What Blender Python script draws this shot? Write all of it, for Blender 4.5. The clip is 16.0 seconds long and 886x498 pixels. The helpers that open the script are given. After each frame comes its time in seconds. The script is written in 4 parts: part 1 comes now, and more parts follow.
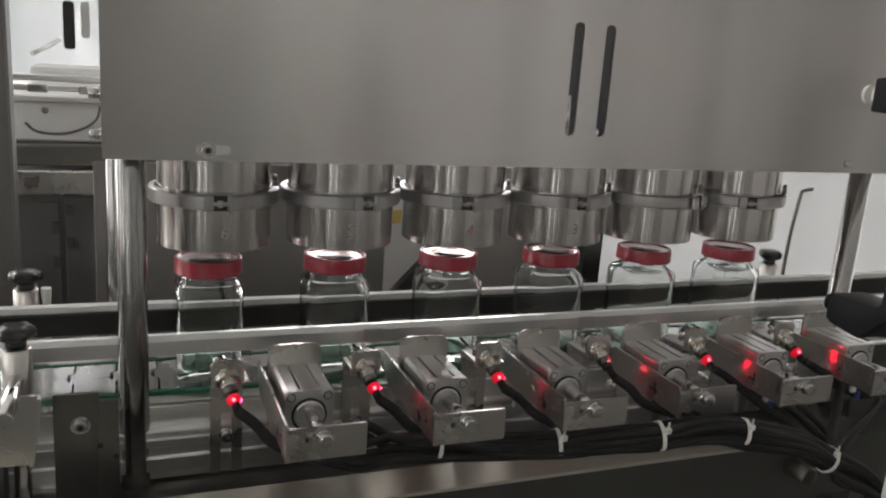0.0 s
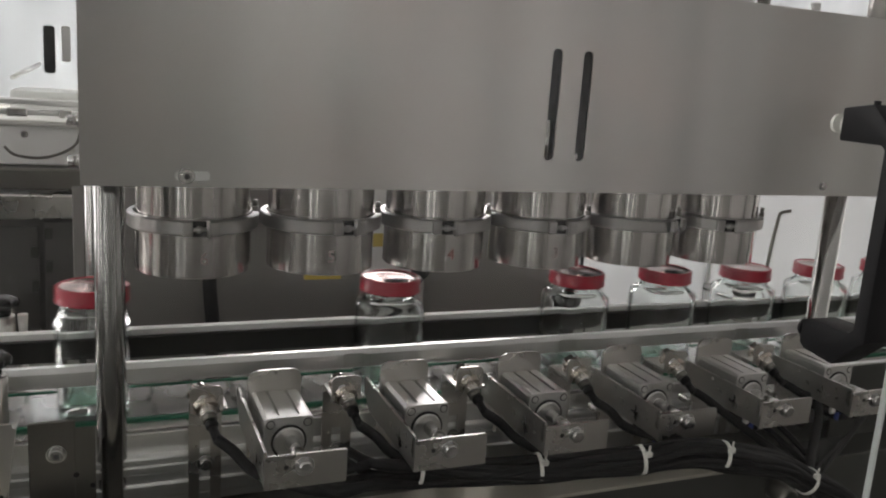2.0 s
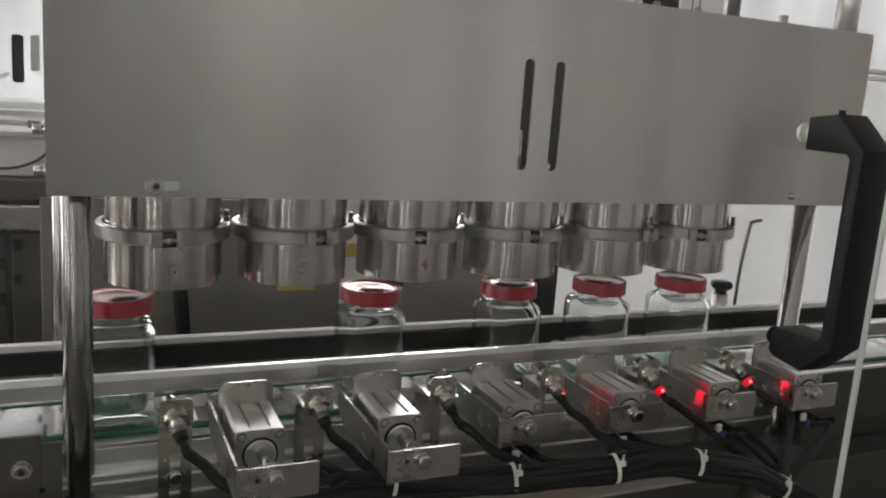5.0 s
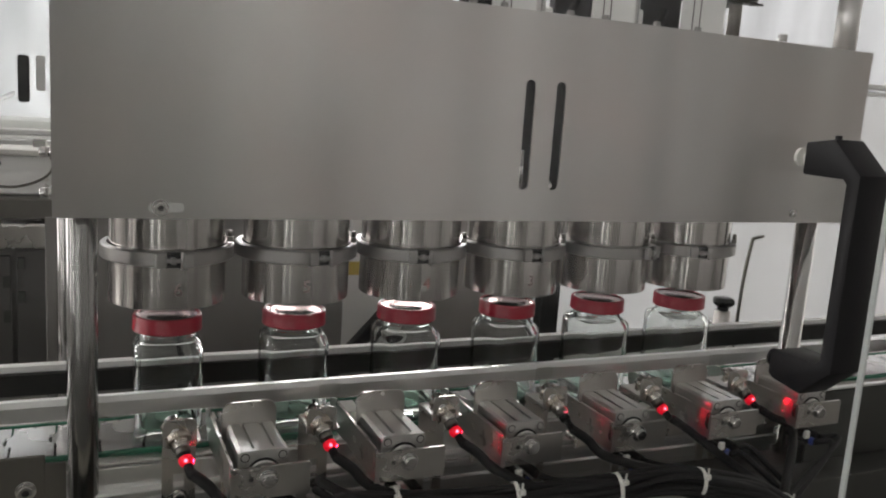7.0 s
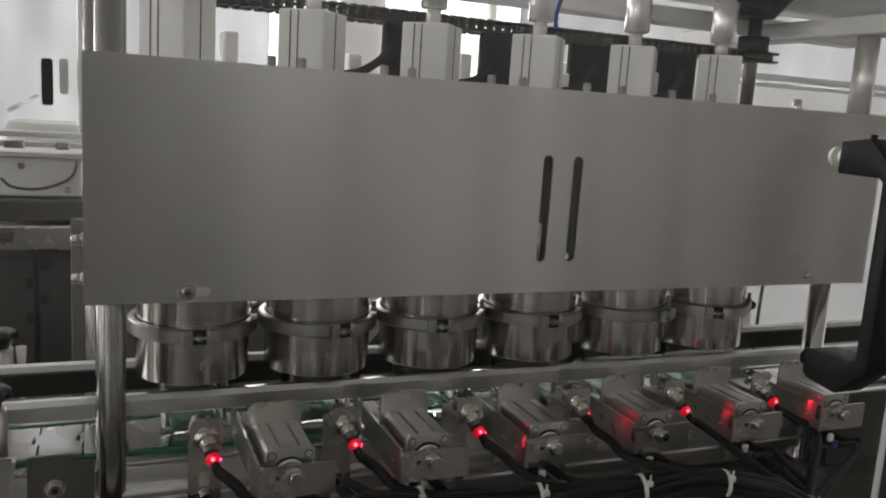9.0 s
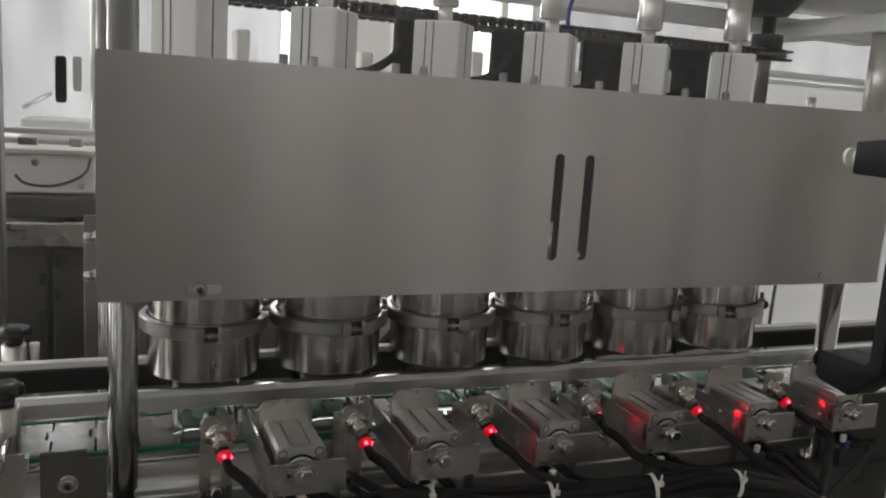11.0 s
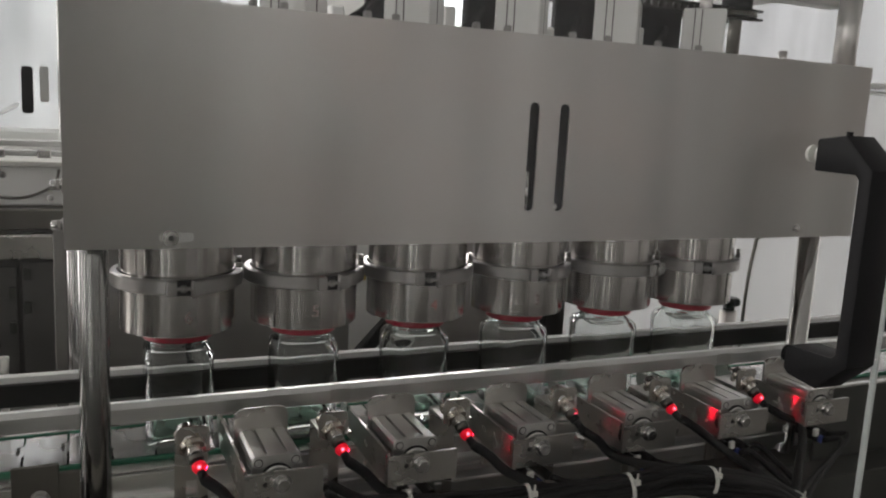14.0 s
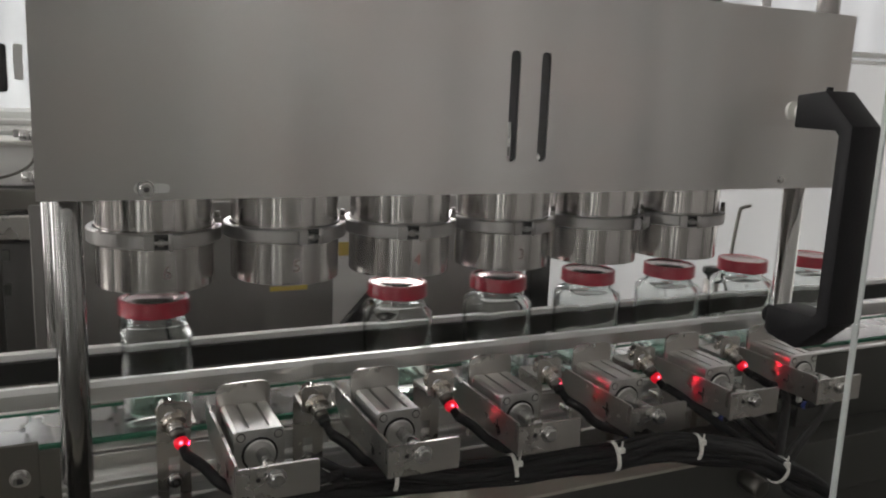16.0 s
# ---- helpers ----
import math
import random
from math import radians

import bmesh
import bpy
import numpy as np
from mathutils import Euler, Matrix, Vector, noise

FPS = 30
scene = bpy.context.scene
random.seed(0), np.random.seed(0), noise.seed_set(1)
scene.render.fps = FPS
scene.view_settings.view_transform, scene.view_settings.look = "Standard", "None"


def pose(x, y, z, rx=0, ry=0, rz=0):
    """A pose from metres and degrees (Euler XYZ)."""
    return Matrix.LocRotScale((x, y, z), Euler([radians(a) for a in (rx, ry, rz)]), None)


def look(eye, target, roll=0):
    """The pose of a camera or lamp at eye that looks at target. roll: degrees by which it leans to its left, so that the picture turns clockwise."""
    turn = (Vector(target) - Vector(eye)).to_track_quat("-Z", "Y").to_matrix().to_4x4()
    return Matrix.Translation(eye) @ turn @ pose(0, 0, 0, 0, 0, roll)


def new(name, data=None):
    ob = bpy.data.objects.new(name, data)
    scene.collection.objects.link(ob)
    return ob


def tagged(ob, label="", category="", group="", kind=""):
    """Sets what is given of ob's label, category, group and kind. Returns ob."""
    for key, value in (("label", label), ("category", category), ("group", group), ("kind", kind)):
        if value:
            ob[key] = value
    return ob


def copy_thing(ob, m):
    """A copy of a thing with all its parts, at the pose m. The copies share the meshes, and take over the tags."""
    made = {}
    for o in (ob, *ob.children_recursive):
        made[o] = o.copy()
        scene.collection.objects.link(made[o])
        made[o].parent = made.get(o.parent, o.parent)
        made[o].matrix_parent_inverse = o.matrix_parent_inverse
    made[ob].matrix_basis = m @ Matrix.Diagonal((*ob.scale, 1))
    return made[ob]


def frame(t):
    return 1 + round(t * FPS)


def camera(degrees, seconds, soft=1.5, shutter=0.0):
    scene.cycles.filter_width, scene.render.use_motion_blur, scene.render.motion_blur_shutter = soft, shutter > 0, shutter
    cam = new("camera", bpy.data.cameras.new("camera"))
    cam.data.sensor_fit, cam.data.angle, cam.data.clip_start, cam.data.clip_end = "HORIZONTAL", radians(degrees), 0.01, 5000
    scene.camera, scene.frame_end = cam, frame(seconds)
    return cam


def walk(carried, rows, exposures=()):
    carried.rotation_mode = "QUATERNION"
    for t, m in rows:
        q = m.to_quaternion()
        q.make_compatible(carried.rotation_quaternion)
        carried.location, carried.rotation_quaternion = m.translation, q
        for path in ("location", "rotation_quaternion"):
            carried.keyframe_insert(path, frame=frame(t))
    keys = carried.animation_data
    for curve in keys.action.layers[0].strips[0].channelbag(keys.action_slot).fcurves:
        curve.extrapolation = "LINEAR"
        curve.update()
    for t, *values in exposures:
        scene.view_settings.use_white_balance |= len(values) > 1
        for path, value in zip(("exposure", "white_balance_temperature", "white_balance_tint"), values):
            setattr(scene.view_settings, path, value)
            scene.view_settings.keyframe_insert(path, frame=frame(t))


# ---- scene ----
LENS = 56.85
EXPO, EXPO_LOW, EXPO_END = -0.10, -0.42, -0.23
BACK_W, FRONT_W, WEST_W = 66.0, 21.0, 58.0
cam = camera(LENS, 16.0, soft=2.0, shutter=0.5)
# seconds, eye x y z, turn, tilt, lean
PATH = [
    (0, -0.0922, -0.9043, 1.2552, -21.869, -13.137, 4.008),
    (0.5, -0.0910, -0.9066, 1.2602, -21.974, -12.592, 3.855),
    (1, -0.0897, -0.9054, 1.2600, -22.337, -12.036, 3.866),
    (1.5, -0.0880, -0.9066, 1.2615, -22.652, -11.691, 3.905),
    (2, -0.0888, -0.9062, 1.2595, -22.898, -11.604, 3.977),
    (2.5, -0.0894, -0.9054, 1.2580, -23.118, -11.485, 4.043),
    (3, -0.0890, -0.9050, 1.2607, -23.485, -11.298, 4.014),
    (3.5, -0.0853, -0.9054, 1.2598, -24.006, -11.173, 4.023),
    (4, -0.0845, -0.9054, 1.2585, -24.517, -11.078, 4.160),
    (6.5, -0.0859, -0.9070, 1.2623, -24.472, -9.963, 3.907),
    (7, -0.0863, -0.9089, 1.2651, -24.268, -9.779, 3.873),
    (7.5, -0.0897, -0.9083, 1.2653, -24.095, -9.747, 3.834),
    (8, -0.0916, -0.9077, 1.2636, -23.850, -9.648, 3.757),
    (8.5, -0.0945, -0.9080, 1.2629, -23.532, -9.697, 3.723),
    (9, -0.0986, -0.9078, 1.2623, -23.341, -9.596, 3.800),
    (9.5, -0.0984, -0.9082, 1.2641, -23.111, -9.566, 3.838),
    (12, -0.0983, -0.9062, 1.2625, -22.455, -9.996, 3.852),
    (12.5, -0.1008, -0.9078, 1.2616, -22.864, -9.768, 3.832),
    (13, -0.0979, -0.9114, 1.2628, -23.443, -9.356, 3.628),
    (13.5, -0.0969, -0.9109, 1.2651, -23.905, -9.243, 3.352),
    (14, -0.0955, -0.9091, 1.2631, -24.220, -9.399, 2.986),
    (14.5, -0.0901, -0.9094, 1.2621, -24.490, -9.805, 2.666),
    (15, -0.0874, -0.9094, 1.2587, -24.808, -10.180, 2.397),
    (15.5, -0.0857, -0.9082, 1.2567, -24.848, -10.600, 2.228),
    (16, -0.0871, -0.9058, 1.2542, -25.203, -10.852, 2.284),
]
walk(cam, [(t, pose(x, y, z, 0, 0, turn) @ pose(0, 0, 0, 90 + tilt) @ pose(0, 0, 0, 0, 0, lean)) for t, x, y, z, turn, tilt, lean in PATH],
     exposures=[(0.0, EXPO), (1.0, EXPO), (2.0, EXPO - 0.09), (4.0, EXPO - 0.08), (7.0, EXPO - 0.05), (8.0, EXPO_LOW), (13.0, EXPO_LOW), (13.5, EXPO_LOW - 0.16), (14.0, EXPO_LOW - 0.02), (14.5, EXPO_END - 0.04), (15.0, EXPO_END), (16.0, EXPO_END)])

# ---- light ----
world = bpy.data.worlds.new("sky")
scene.world = world
world.use_nodes = True
sky = world.node_tree.nodes.new("ShaderNodeTexSky")
sky.sky_type, sky.sun_disc, sky.sun_elevation, sky.sun_rotation = "NISHITA", False, radians(40), radians(20)
world.node_tree.links.new(sky.outputs["Color"], world.node_tree.nodes["Background"].inputs["Color"])
world.node_tree.nodes["Background"].inputs["Strength"].default_value = 0.1


def window_light(name, x, y, z, width, height, watts, target, color=(1.0, 0.925, 0.925)):
    data = bpy.data.lights.new(name, "AREA")
    data.shape, data.size, data.size_y, data.energy, data.color = "RECTANGLE", width, height, watts, color
    lamp = new(name, data)
    lamp.matrix_world = look((x, y, z), target)
    return lamp


# ---- materials ----
def material(name, color, rough=0.5, metal=0.0, grain=(30, 30, 30), tint=0.12, bump=0.1, rough_var=0.12, stain_sheen=0.15, stain_sheen_scale=6.0, brushed=0.0, bands=None, stain_sheen_detail=4.0, **more):
    m = bpy.data.materials.new(name)
    m.use_nodes = True
    n, l = m.node_tree.nodes, m.node_tree.links
    b = n["Principled BSDF"]
    b.inputs["Metallic"].default_value = metal
    for key, value in more.items():
        b.inputs[key.replace("_", " ")].default_value = value
    tc, mp = n.new("ShaderNodeTexCoord"), n.new("ShaderNodeMapping")
    mp.inputs["Scale"].default_value = grain
    l.new(tc.outputs["Object"], mp.inputs["Vector"])
    fine, wide = n.new("ShaderNodeTexNoise"), n.new("ShaderNodeTexNoise")
    fine.inputs["Scale"].default_value, fine.inputs["Detail"].default_value = 6.0, 6.0
    wide.inputs["Scale"].default_value, wide.inputs["Detail"].default_value = stain_sheen_scale, stain_sheen_detail
    l.new(mp.outputs["Vector"], fine.inputs["Vector"])
    if bands:
        wm = n.new("ShaderNodeMapping")
        wm.inputs["Scale"].default_value = bands
        l.new(tc.outputs["Object"], wm.inputs["Vector"])
        l.new(wm.outputs["Vector"], wide.inputs["Vector"])
    else:
        l.new(tc.outputs["Object"], wide.inputs["Vector"])
    if bands:
        ct = n.new("ShaderNodeMapRange")
        ct.interpolation_type = "LINEAR"
        ct.inputs["From Min"].default_value, ct.inputs["From Max"].default_value = 0.22, 0.78
        l.new(wide.outputs["Fac"], ct.inputs["Value"])
        blot = ct.outputs["Result"]
    else:
        blot = wide.outputs["Fac"]
    mul, add_ = n.new("ShaderNodeMath"), n.new("ShaderNodeMath")
    mul.operation, mul.inputs[1].default_value = "MULTIPLY", tint
    l.new(fine.outputs["Fac"], mul.inputs[0])
    add_.operation = "MULTIPLY_ADD"
    add_.inputs[1].default_value = stain_sheen
    l.new(blot, add_.inputs[0])
    l.new(mul.outputs[0], add_.inputs[2])
    mix = n.new("ShaderNodeMix")
    mix.data_type = "RGBA"
    mix.inputs["A"].default_value = (*[min(1.0, c * (1 + 0.5 * (tint + stain_sheen))) for c in color], 1)
    mix.inputs["B"].default_value = (*[c * (1 - 2.2 * (tint + stain_sheen)) if tint + stain_sheen < 0.4 else c * 0.15 for c in color], 1)
    l.new(add_.outputs[0], mix.inputs["Factor"])
    l.new(mix.outputs["Result"], b.inputs["Base Color"])
    rr = n.new("ShaderNodeMapRange")
    rr.inputs["To Min"].default_value, rr.inputs["To Max"].default_value = max(0.02, rough - rough_var), min(1.0, rough + rough_var)
    l.new(wide.outputs["Fac"], rr.inputs["Value"])
    l.new(rr.outputs["Result"], b.inputs["Roughness"])
    if brushed:
        tn = n.new("ShaderNodeTangent")
        tn.direction_type, tn.axis = "RADIAL", "Z"
        l.new(tn.outputs[0], b.inputs["Tangent"])
        b.inputs["Anisotropic"].default_value, b.inputs["Anisotropic Rotation"].default_value = brushed, 0.25
    if bump:
        bp = n.new("ShaderNodeBump")
        bp.inputs["Strength"].default_value, bp.inputs["Distance"].default_value = bump, 0.0008
        l.new(fine.outputs["Fac"], bp.inputs["Height"])
        l.new(bp.outputs["Normal"], b.inputs["Normal"])
    return m


def glow(name, color, strength):
    m = bpy.data.materials.new(name)
    m.use_nodes = True
    b = m.node_tree.nodes["Principled BSDF"]
    b.inputs["Base Color"].default_value = (*color, 1)
    b.inputs["Emission Color"].default_value = (*color, 1)
    b.inputs["Emission Strength"].default_value = strength
    return m


def clear_sheet(name, color, gloss):
    """Thin clear plastic: lets light straight through, with a weak mirror sheen."""
    m = bpy.data.materials.new(name)
    m.use_nodes = True
    n, l = m.node_tree.nodes, m.node_tree.links
    tr, gl, mx = n.new("ShaderNodeBsdfTransparent"), n.new("ShaderNodeBsdfGlossy"), n.new("ShaderNodeMixShader")
    tr.inputs["Color"].default_value = (*color, 1)
    gl.inputs["Roughness"].default_value = 0.05
    mx.inputs["Fac"].default_value = gloss
    l.new(tr.outputs[0], mx.inputs[1])
    l.new(gl.outputs[0], mx.inputs[2])
    l.new(mx.outputs[0], n["Material Output"].inputs["Surface"])
    return m


# upright bands put the room's smeared reflection into the cover's colour
COVER = material("brushed_cover_steel", (0.62, 0.61, 0.595), 0.29, 1.0, (1.2, 60, 60), 0.03, 0.0, 0.0, 0.50, 4.0, brushed=0.8, bands=(2.2, 2.2, 0.25), stain_sheen_detail=1.5)
CHAMBER = material("turned_steel", (0.43, 0.412, 0.395), 0.16, 1.0, (40, 40, 400), 0.08, 0.03, 0.05, 0.10, 9.0, brushed=0.8)
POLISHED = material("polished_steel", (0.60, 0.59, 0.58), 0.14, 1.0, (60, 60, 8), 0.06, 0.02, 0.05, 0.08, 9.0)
CLAMP = material("clamp_steel", (0.36, 0.35, 0.34), 0.34, 1.0, (40, 40, 60), 0.12, 0.03, 0.08, 0.2, 30.0)
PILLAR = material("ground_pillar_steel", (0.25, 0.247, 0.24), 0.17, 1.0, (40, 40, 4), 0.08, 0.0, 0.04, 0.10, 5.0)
BRACKET = material("plate_steel", (0.62, 0.60, 0.57), 0.28, 1.0, (40, 3, 40), 0.18, 0.015, 0.07, 0.34, 22.0)
DARK_STEEL = material("dull_steel", (0.19, 0.182, 0.164), 0.36, 1.0, (2, 60, 60), 0.12, 0.06, 0.1, 0.18, 5.0)
LEDGE = material("table_sheet_steel", (0.50, 0.475, 0.41), 0.42, 0.65, (2, 60, 60), 0.12, 0.06, 0.1, 0.22, 4.0)
ARM = material("brushed_arm_steel", (0.60, 0.585, 0.565), 0.28, 1.0, (4, 4, 60), 0.15, 0.02, 0.06, 0.25, 26.0, brushed=0.92)
ALU = material("anodised_aluminium", (0.82, 0.82, 0.81), 0.33, 1.0, (2, 80, 80), 0.08, 0.04, 0.06, 0.08, 14.0)
ALU_BODY = material("extruded_aluminium", (0.74, 0.733, 0.715), 0.36, 1.0, (60, 1.2, 60), 0.30, 0.0, 0.03, 0.05, 18.0)
ALU_MATT = material("matt_aluminium", (0.86, 0.86, 0.845), 0.5, 0.0, (80, 80, 3), 0.06, 0.03, 0.05, 0.06, 20.0)
SATIN = material("satin_chrome", (0.78, 0.765, 0.745), 0.24, 0.55, (40, 40, 6), 0.08, 0.0, 0.05, 0.08, 9.0)
CHAIN_PLATE = material("conveyor_chain_steel", (0.92, 0.92, 0.93), 0.26, 0.85, (70, 6, 70), 0.10, 0.05, 0.1, 0.12, 18.0)
OILED = material("oiled_chain_steel", (0.06, 0.058, 0.055), 0.4, 0.7, (90, 90, 90), 0.15, 0.05, 0.1, 0.2, 60.0)
BRASS = material("nickel_brass", (0.66, 0.60, 0.53), 0.28, 1.0, (90, 90, 90), 0.1, 0.05, 0.08, 0.15, 60.0)
BLACK = material("black_plastic", (0.011, 0.011, 0.012), 0.46, 0.0, (120, 120, 120), 0.2, 0.15, 0.1, 0.1, 40.0, Specular_IOR_Level=0.16)
KNOB = material("glossy_black_knob", (0.010, 0.010, 0.011), 0.18, 0.0, (120, 120, 120), 0.2, 0.05, 0.05, 0.1, 40.0)
RUBBER = material("black_cable_sheath", (0.008, 0.008, 0.009), 0.55, 0.0, (60, 200, 200), 0.2, 0.12, 0.1, 0.12, 30.0, Specular_IOR_Level=0.18)
STRIP = material("black_guide_strip", (0.012, 0.012, 0.012), 0.45, 0.0, (4, 90, 90), 0.2, 0.06, 0.1, 0.12, 12.0, Specular_IOR_Level=0.3)
GREEN = material("green_wear_strip", (0.02, 0.16, 0.09), 0.45, 0.0, (4, 80, 80), 0.15, 0.06, 0.1, 0.12, 20.0)
WHITE = material("white_nylon", (0.75, 0.74, 0.70), 0.45, 0.0, (80, 80, 80), 0.06, 0.05, 0.08, 0.06, 40.0)
RED = material("red_lacquered_tin", (0.35, 0.005, 0.026), 0.30, 0.0, (40, 40, 40), 0.1, 0.02, 0.06, 0.08, 30.0)
TIN = material("lid_panel", (0.52, 0.37, 0.36), 0.22, 1.0, (30, 30, 30), 0.08, 0.02, 0.04, 0.06, 25.0)
FAINT_INK = material("worn_marker_ink", (0.36, 0.285, 0.275), 0.42, 0.8, (90, 90, 90), 0.2, 0.0, 0.1, 0.2, 90.0)
RED_INK = material("red_marker_ink", (0.42, 0.20, 0.18), 0.5, 0.5, (90, 90, 90), 0.2, 0.0, 0.1, 0.2, 90.0)
# near-black puts shade into holes, sockets, gaps and under the slats
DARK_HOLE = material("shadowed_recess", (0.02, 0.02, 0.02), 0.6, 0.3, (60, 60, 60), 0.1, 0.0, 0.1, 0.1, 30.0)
BLUE = material("blue_fitting_ring", (0.03, 0.06, 0.32), 0.35, 0.0, (60, 60, 60), 0.1, 0.0, 0.1, 0.1, 60.0)
PANEL = material("grey_back_panel", (0.105, 0.102, 0.098), 0.45, 0.3, (3, 40, 40), 0.12, 0.05, 0.1, 0.2, 3.0)
BACK_SHEET = material("grey_back_sheet", (0.20, 0.192, 0.184), 0.45, 0.3, (3, 40, 40), 0.12, 0.03, 0.1, 0.2, 3.0)
PALE_BACK = material("brownish_back_sheet", (0.30, 0.282, 0.268), 0.5, 0.2, (3, 40, 40), 0.12, 0.03, 0.1, 0.22, 4.0)
DARK_PANEL = material("dark_painted_sheet", (0.042, 0.043, 0.038), 0.45, 0.2, (4, 40, 40), 0.15, 0.04, 0.1, 0.25, 4.0)
# paint of the added reflector on the south wall
REFLECTOR = material("pale_reflector_paint", (0.60, 0.595, 0.585), 0.6, 0.0, (4, 4, 30), 0.08, 0.05, 0.1, 0.12, 1.5)
WALL = material("white_painted_wall", (0.74, 0.74, 0.72), 0.7, 0.0, (12, 12, 12), 0.05, 0.1, 0.1, 0.10, 1.6)
CEILING = material("ceiling_paint", (0.5, 0.5, 0.49), 0.8, 0.0, (6, 6, 6), 0.05, 0.05, 0.1, 0.1, 1.0)
ROOM_WALL = material("workshop_wall", (0.30, 0.295, 0.28), 0.75, 0.0, (12, 12, 12), 0.06, 0.1, 0.1, 0.14, 1.2)
FLOOR = material("workshop_floor", (0.13, 0.125, 0.115), 0.45, 0.0, (10, 10, 10), 0.12, 0.08, 0.15, 0.2, 1.5)
YELLOW = material("yellow_warning_label", (0.55, 0.40, 0.06), 0.5, 0.0, (40, 40, 40), 0.1, 0.0, 0.1, 0.1, 30.0)
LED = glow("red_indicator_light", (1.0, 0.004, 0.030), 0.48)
# added side glow of the indicators, makes the red streaks on the arms
SIDE_GLOW = glow("red_arm_glow", (1.0, 0.005, 0.028), 165.0)
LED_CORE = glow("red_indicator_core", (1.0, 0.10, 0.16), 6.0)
DAYLIGHT = glow("outdoor_brightness", (0.93, 0.97, 1.0), 1.9)
# pale foliage and yard showing dimly through the glare outside
_n, _l = DAYLIGHT.node_tree.nodes, DAYLIGHT.node_tree.links
_ns, _rp, _cr = _n.new("ShaderNodeTexNoise"), _n.new("ShaderNodeMapRange"), _n.new("ShaderNodeMix")
_ns.inputs["Scale"].default_value, _ns.inputs["Detail"].default_value = 1.6, 4.0
_rp.inputs["From Min"].default_value, _rp.inputs["From Max"].default_value = 0.46, 0.66
_cr.data_type = "RGBA"
_cr.inputs["A"].default_value, _cr.inputs["B"].default_value = (0.93, 0.97, 1.0, 1), (0.60, 0.65, 0.46, 1)
_tc = _n.new("ShaderNodeTexCoord")
_l.new(_tc.outputs["Object"], _ns.inputs["Vector"])
_l.new(_ns.outputs["Fac"], _rp.inputs["Value"])
_l.new(_rp.outputs["Result"], _cr.inputs["Factor"])
_l.new(_cr.outputs["Result"], _n["Principled BSDF"].inputs["Emission Color"])
# faint warm blotches on the cover sheet
_n, _l = COVER.node_tree.nodes, COVER.node_tree.links
_b = _n["Principled BSDF"]
_from = _b.inputs["Base Color"].links[0].from_socket
_tc, _ns, _rp, _cr = _n.new("ShaderNodeTexCoord"), _n.new("ShaderNodeTexNoise"), _n.new("ShaderNodeMapRange"), _n.new("ShaderNodeMix")
_ns.inputs["Scale"].default_value, _ns.inputs["Detail"].default_value = 7.0, 5.0
_rp.inputs["From Min"].default_value, _rp.inputs["From Max"].default_value = 0.42, 0.72
_rp.inputs["To Max"].default_value = 0.55
_cr.data_type = "RGBA"
_cr.inputs["B"].default_value = (0.61, 0.535, 0.505, 1)
_l.new(_tc.outputs["Object"], _ns.inputs["Vector"])
_l.new(_ns.outputs["Fac"], _rp.inputs["Value"])
_l.new(_rp.outputs["Result"], _cr.inputs["Factor"])
_l.new(_from, _cr.inputs["A"])
_l.new(_cr.outputs["Result"], _b.inputs["Base Color"])
ACRYLIC = clear_sheet("clear_acrylic", (0.97, 0.98, 0.975), 0.035)
FROSTED = bpy.data.materials.new("frosted_white_sheet")
FROSTED.use_nodes = True
_n, _l = FROSTED.node_tree.nodes, FROSTED.node_tree.links
_tl, _df, _mx, _ns, _cr = _n.new("ShaderNodeBsdfTranslucent"), _n.new("ShaderNodeBsdfDiffuse"), _n.new("ShaderNodeMixShader"), _n.new("ShaderNodeTexNoise"), _n.new("ShaderNodeMix")
_ns.inputs["Scale"].default_value, _ns.inputs["Detail"].default_value = 3.0, 5.0
_cr.data_type = "RGBA"
_cr.inputs["A"].default_value, _cr.inputs["B"].default_value = (0.72, 0.725, 0.725, 1), (0.46, 0.465, 0.465, 1)
_l.new(_ns.outputs["Fac"], _cr.inputs["Factor"])
_l.new(_cr.outputs["Result"], _tl.inputs["Color"])
_l.new(_cr.outputs["Result"], _df.inputs["Color"])
_mx.inputs["Fac"].default_value = 0.3
_l.new(_tl.outputs[0], _mx.inputs[1])
_l.new(_df.outputs[0], _mx.inputs[2])
_l.new(_mx.outputs[0], _n["Material Output"].inputs["Surface"])
# paler copy of the frosted sheet, window light from behind put into the colour
PALE_SHEET = FROSTED.copy()
PALE_SHEET.name = "paler_lit_sheet"
for _x in PALE_SHEET.node_tree.nodes:
    if _x.bl_idname == "ShaderNodeMix":
        _x.inputs["A"].default_value, _x.inputs["B"].default_value = (0.88, 0.89, 0.90, 1), (0.42, 0.43, 0.44, 1)
_n, _l = PALE_SHEET.node_tree.nodes, PALE_SHEET.node_tree.links
_tc, _mp = _n.new("ShaderNodeTexCoord"), _n.new("ShaderNodeMapping")
_mp.inputs["Scale"].default_value = (4.0, 1.0, 0.9)
_l.new(_tc.outputs["Object"], _mp.inputs["Vector"])
_l.new(_mp.outputs["Vector"], next(x for x in _n if x.bl_idname == "ShaderNodeTexNoise").inputs["Vector"])
ACRYLIC_EDGE = material("acrylic_cut_edge", (0.50, 0.53, 0.52), 0.25, 0.0, (60, 60, 6), 0.06, 0.02, 0.05, 0.06, 20.0)
GLASS = bpy.data.materials.new("jar_glass")
GLASS.use_nodes = True
_b = GLASS.node_tree.nodes["Principled BSDF"]
_b.inputs["Base Color"].default_value = (0.965, 0.99, 0.98, 1)
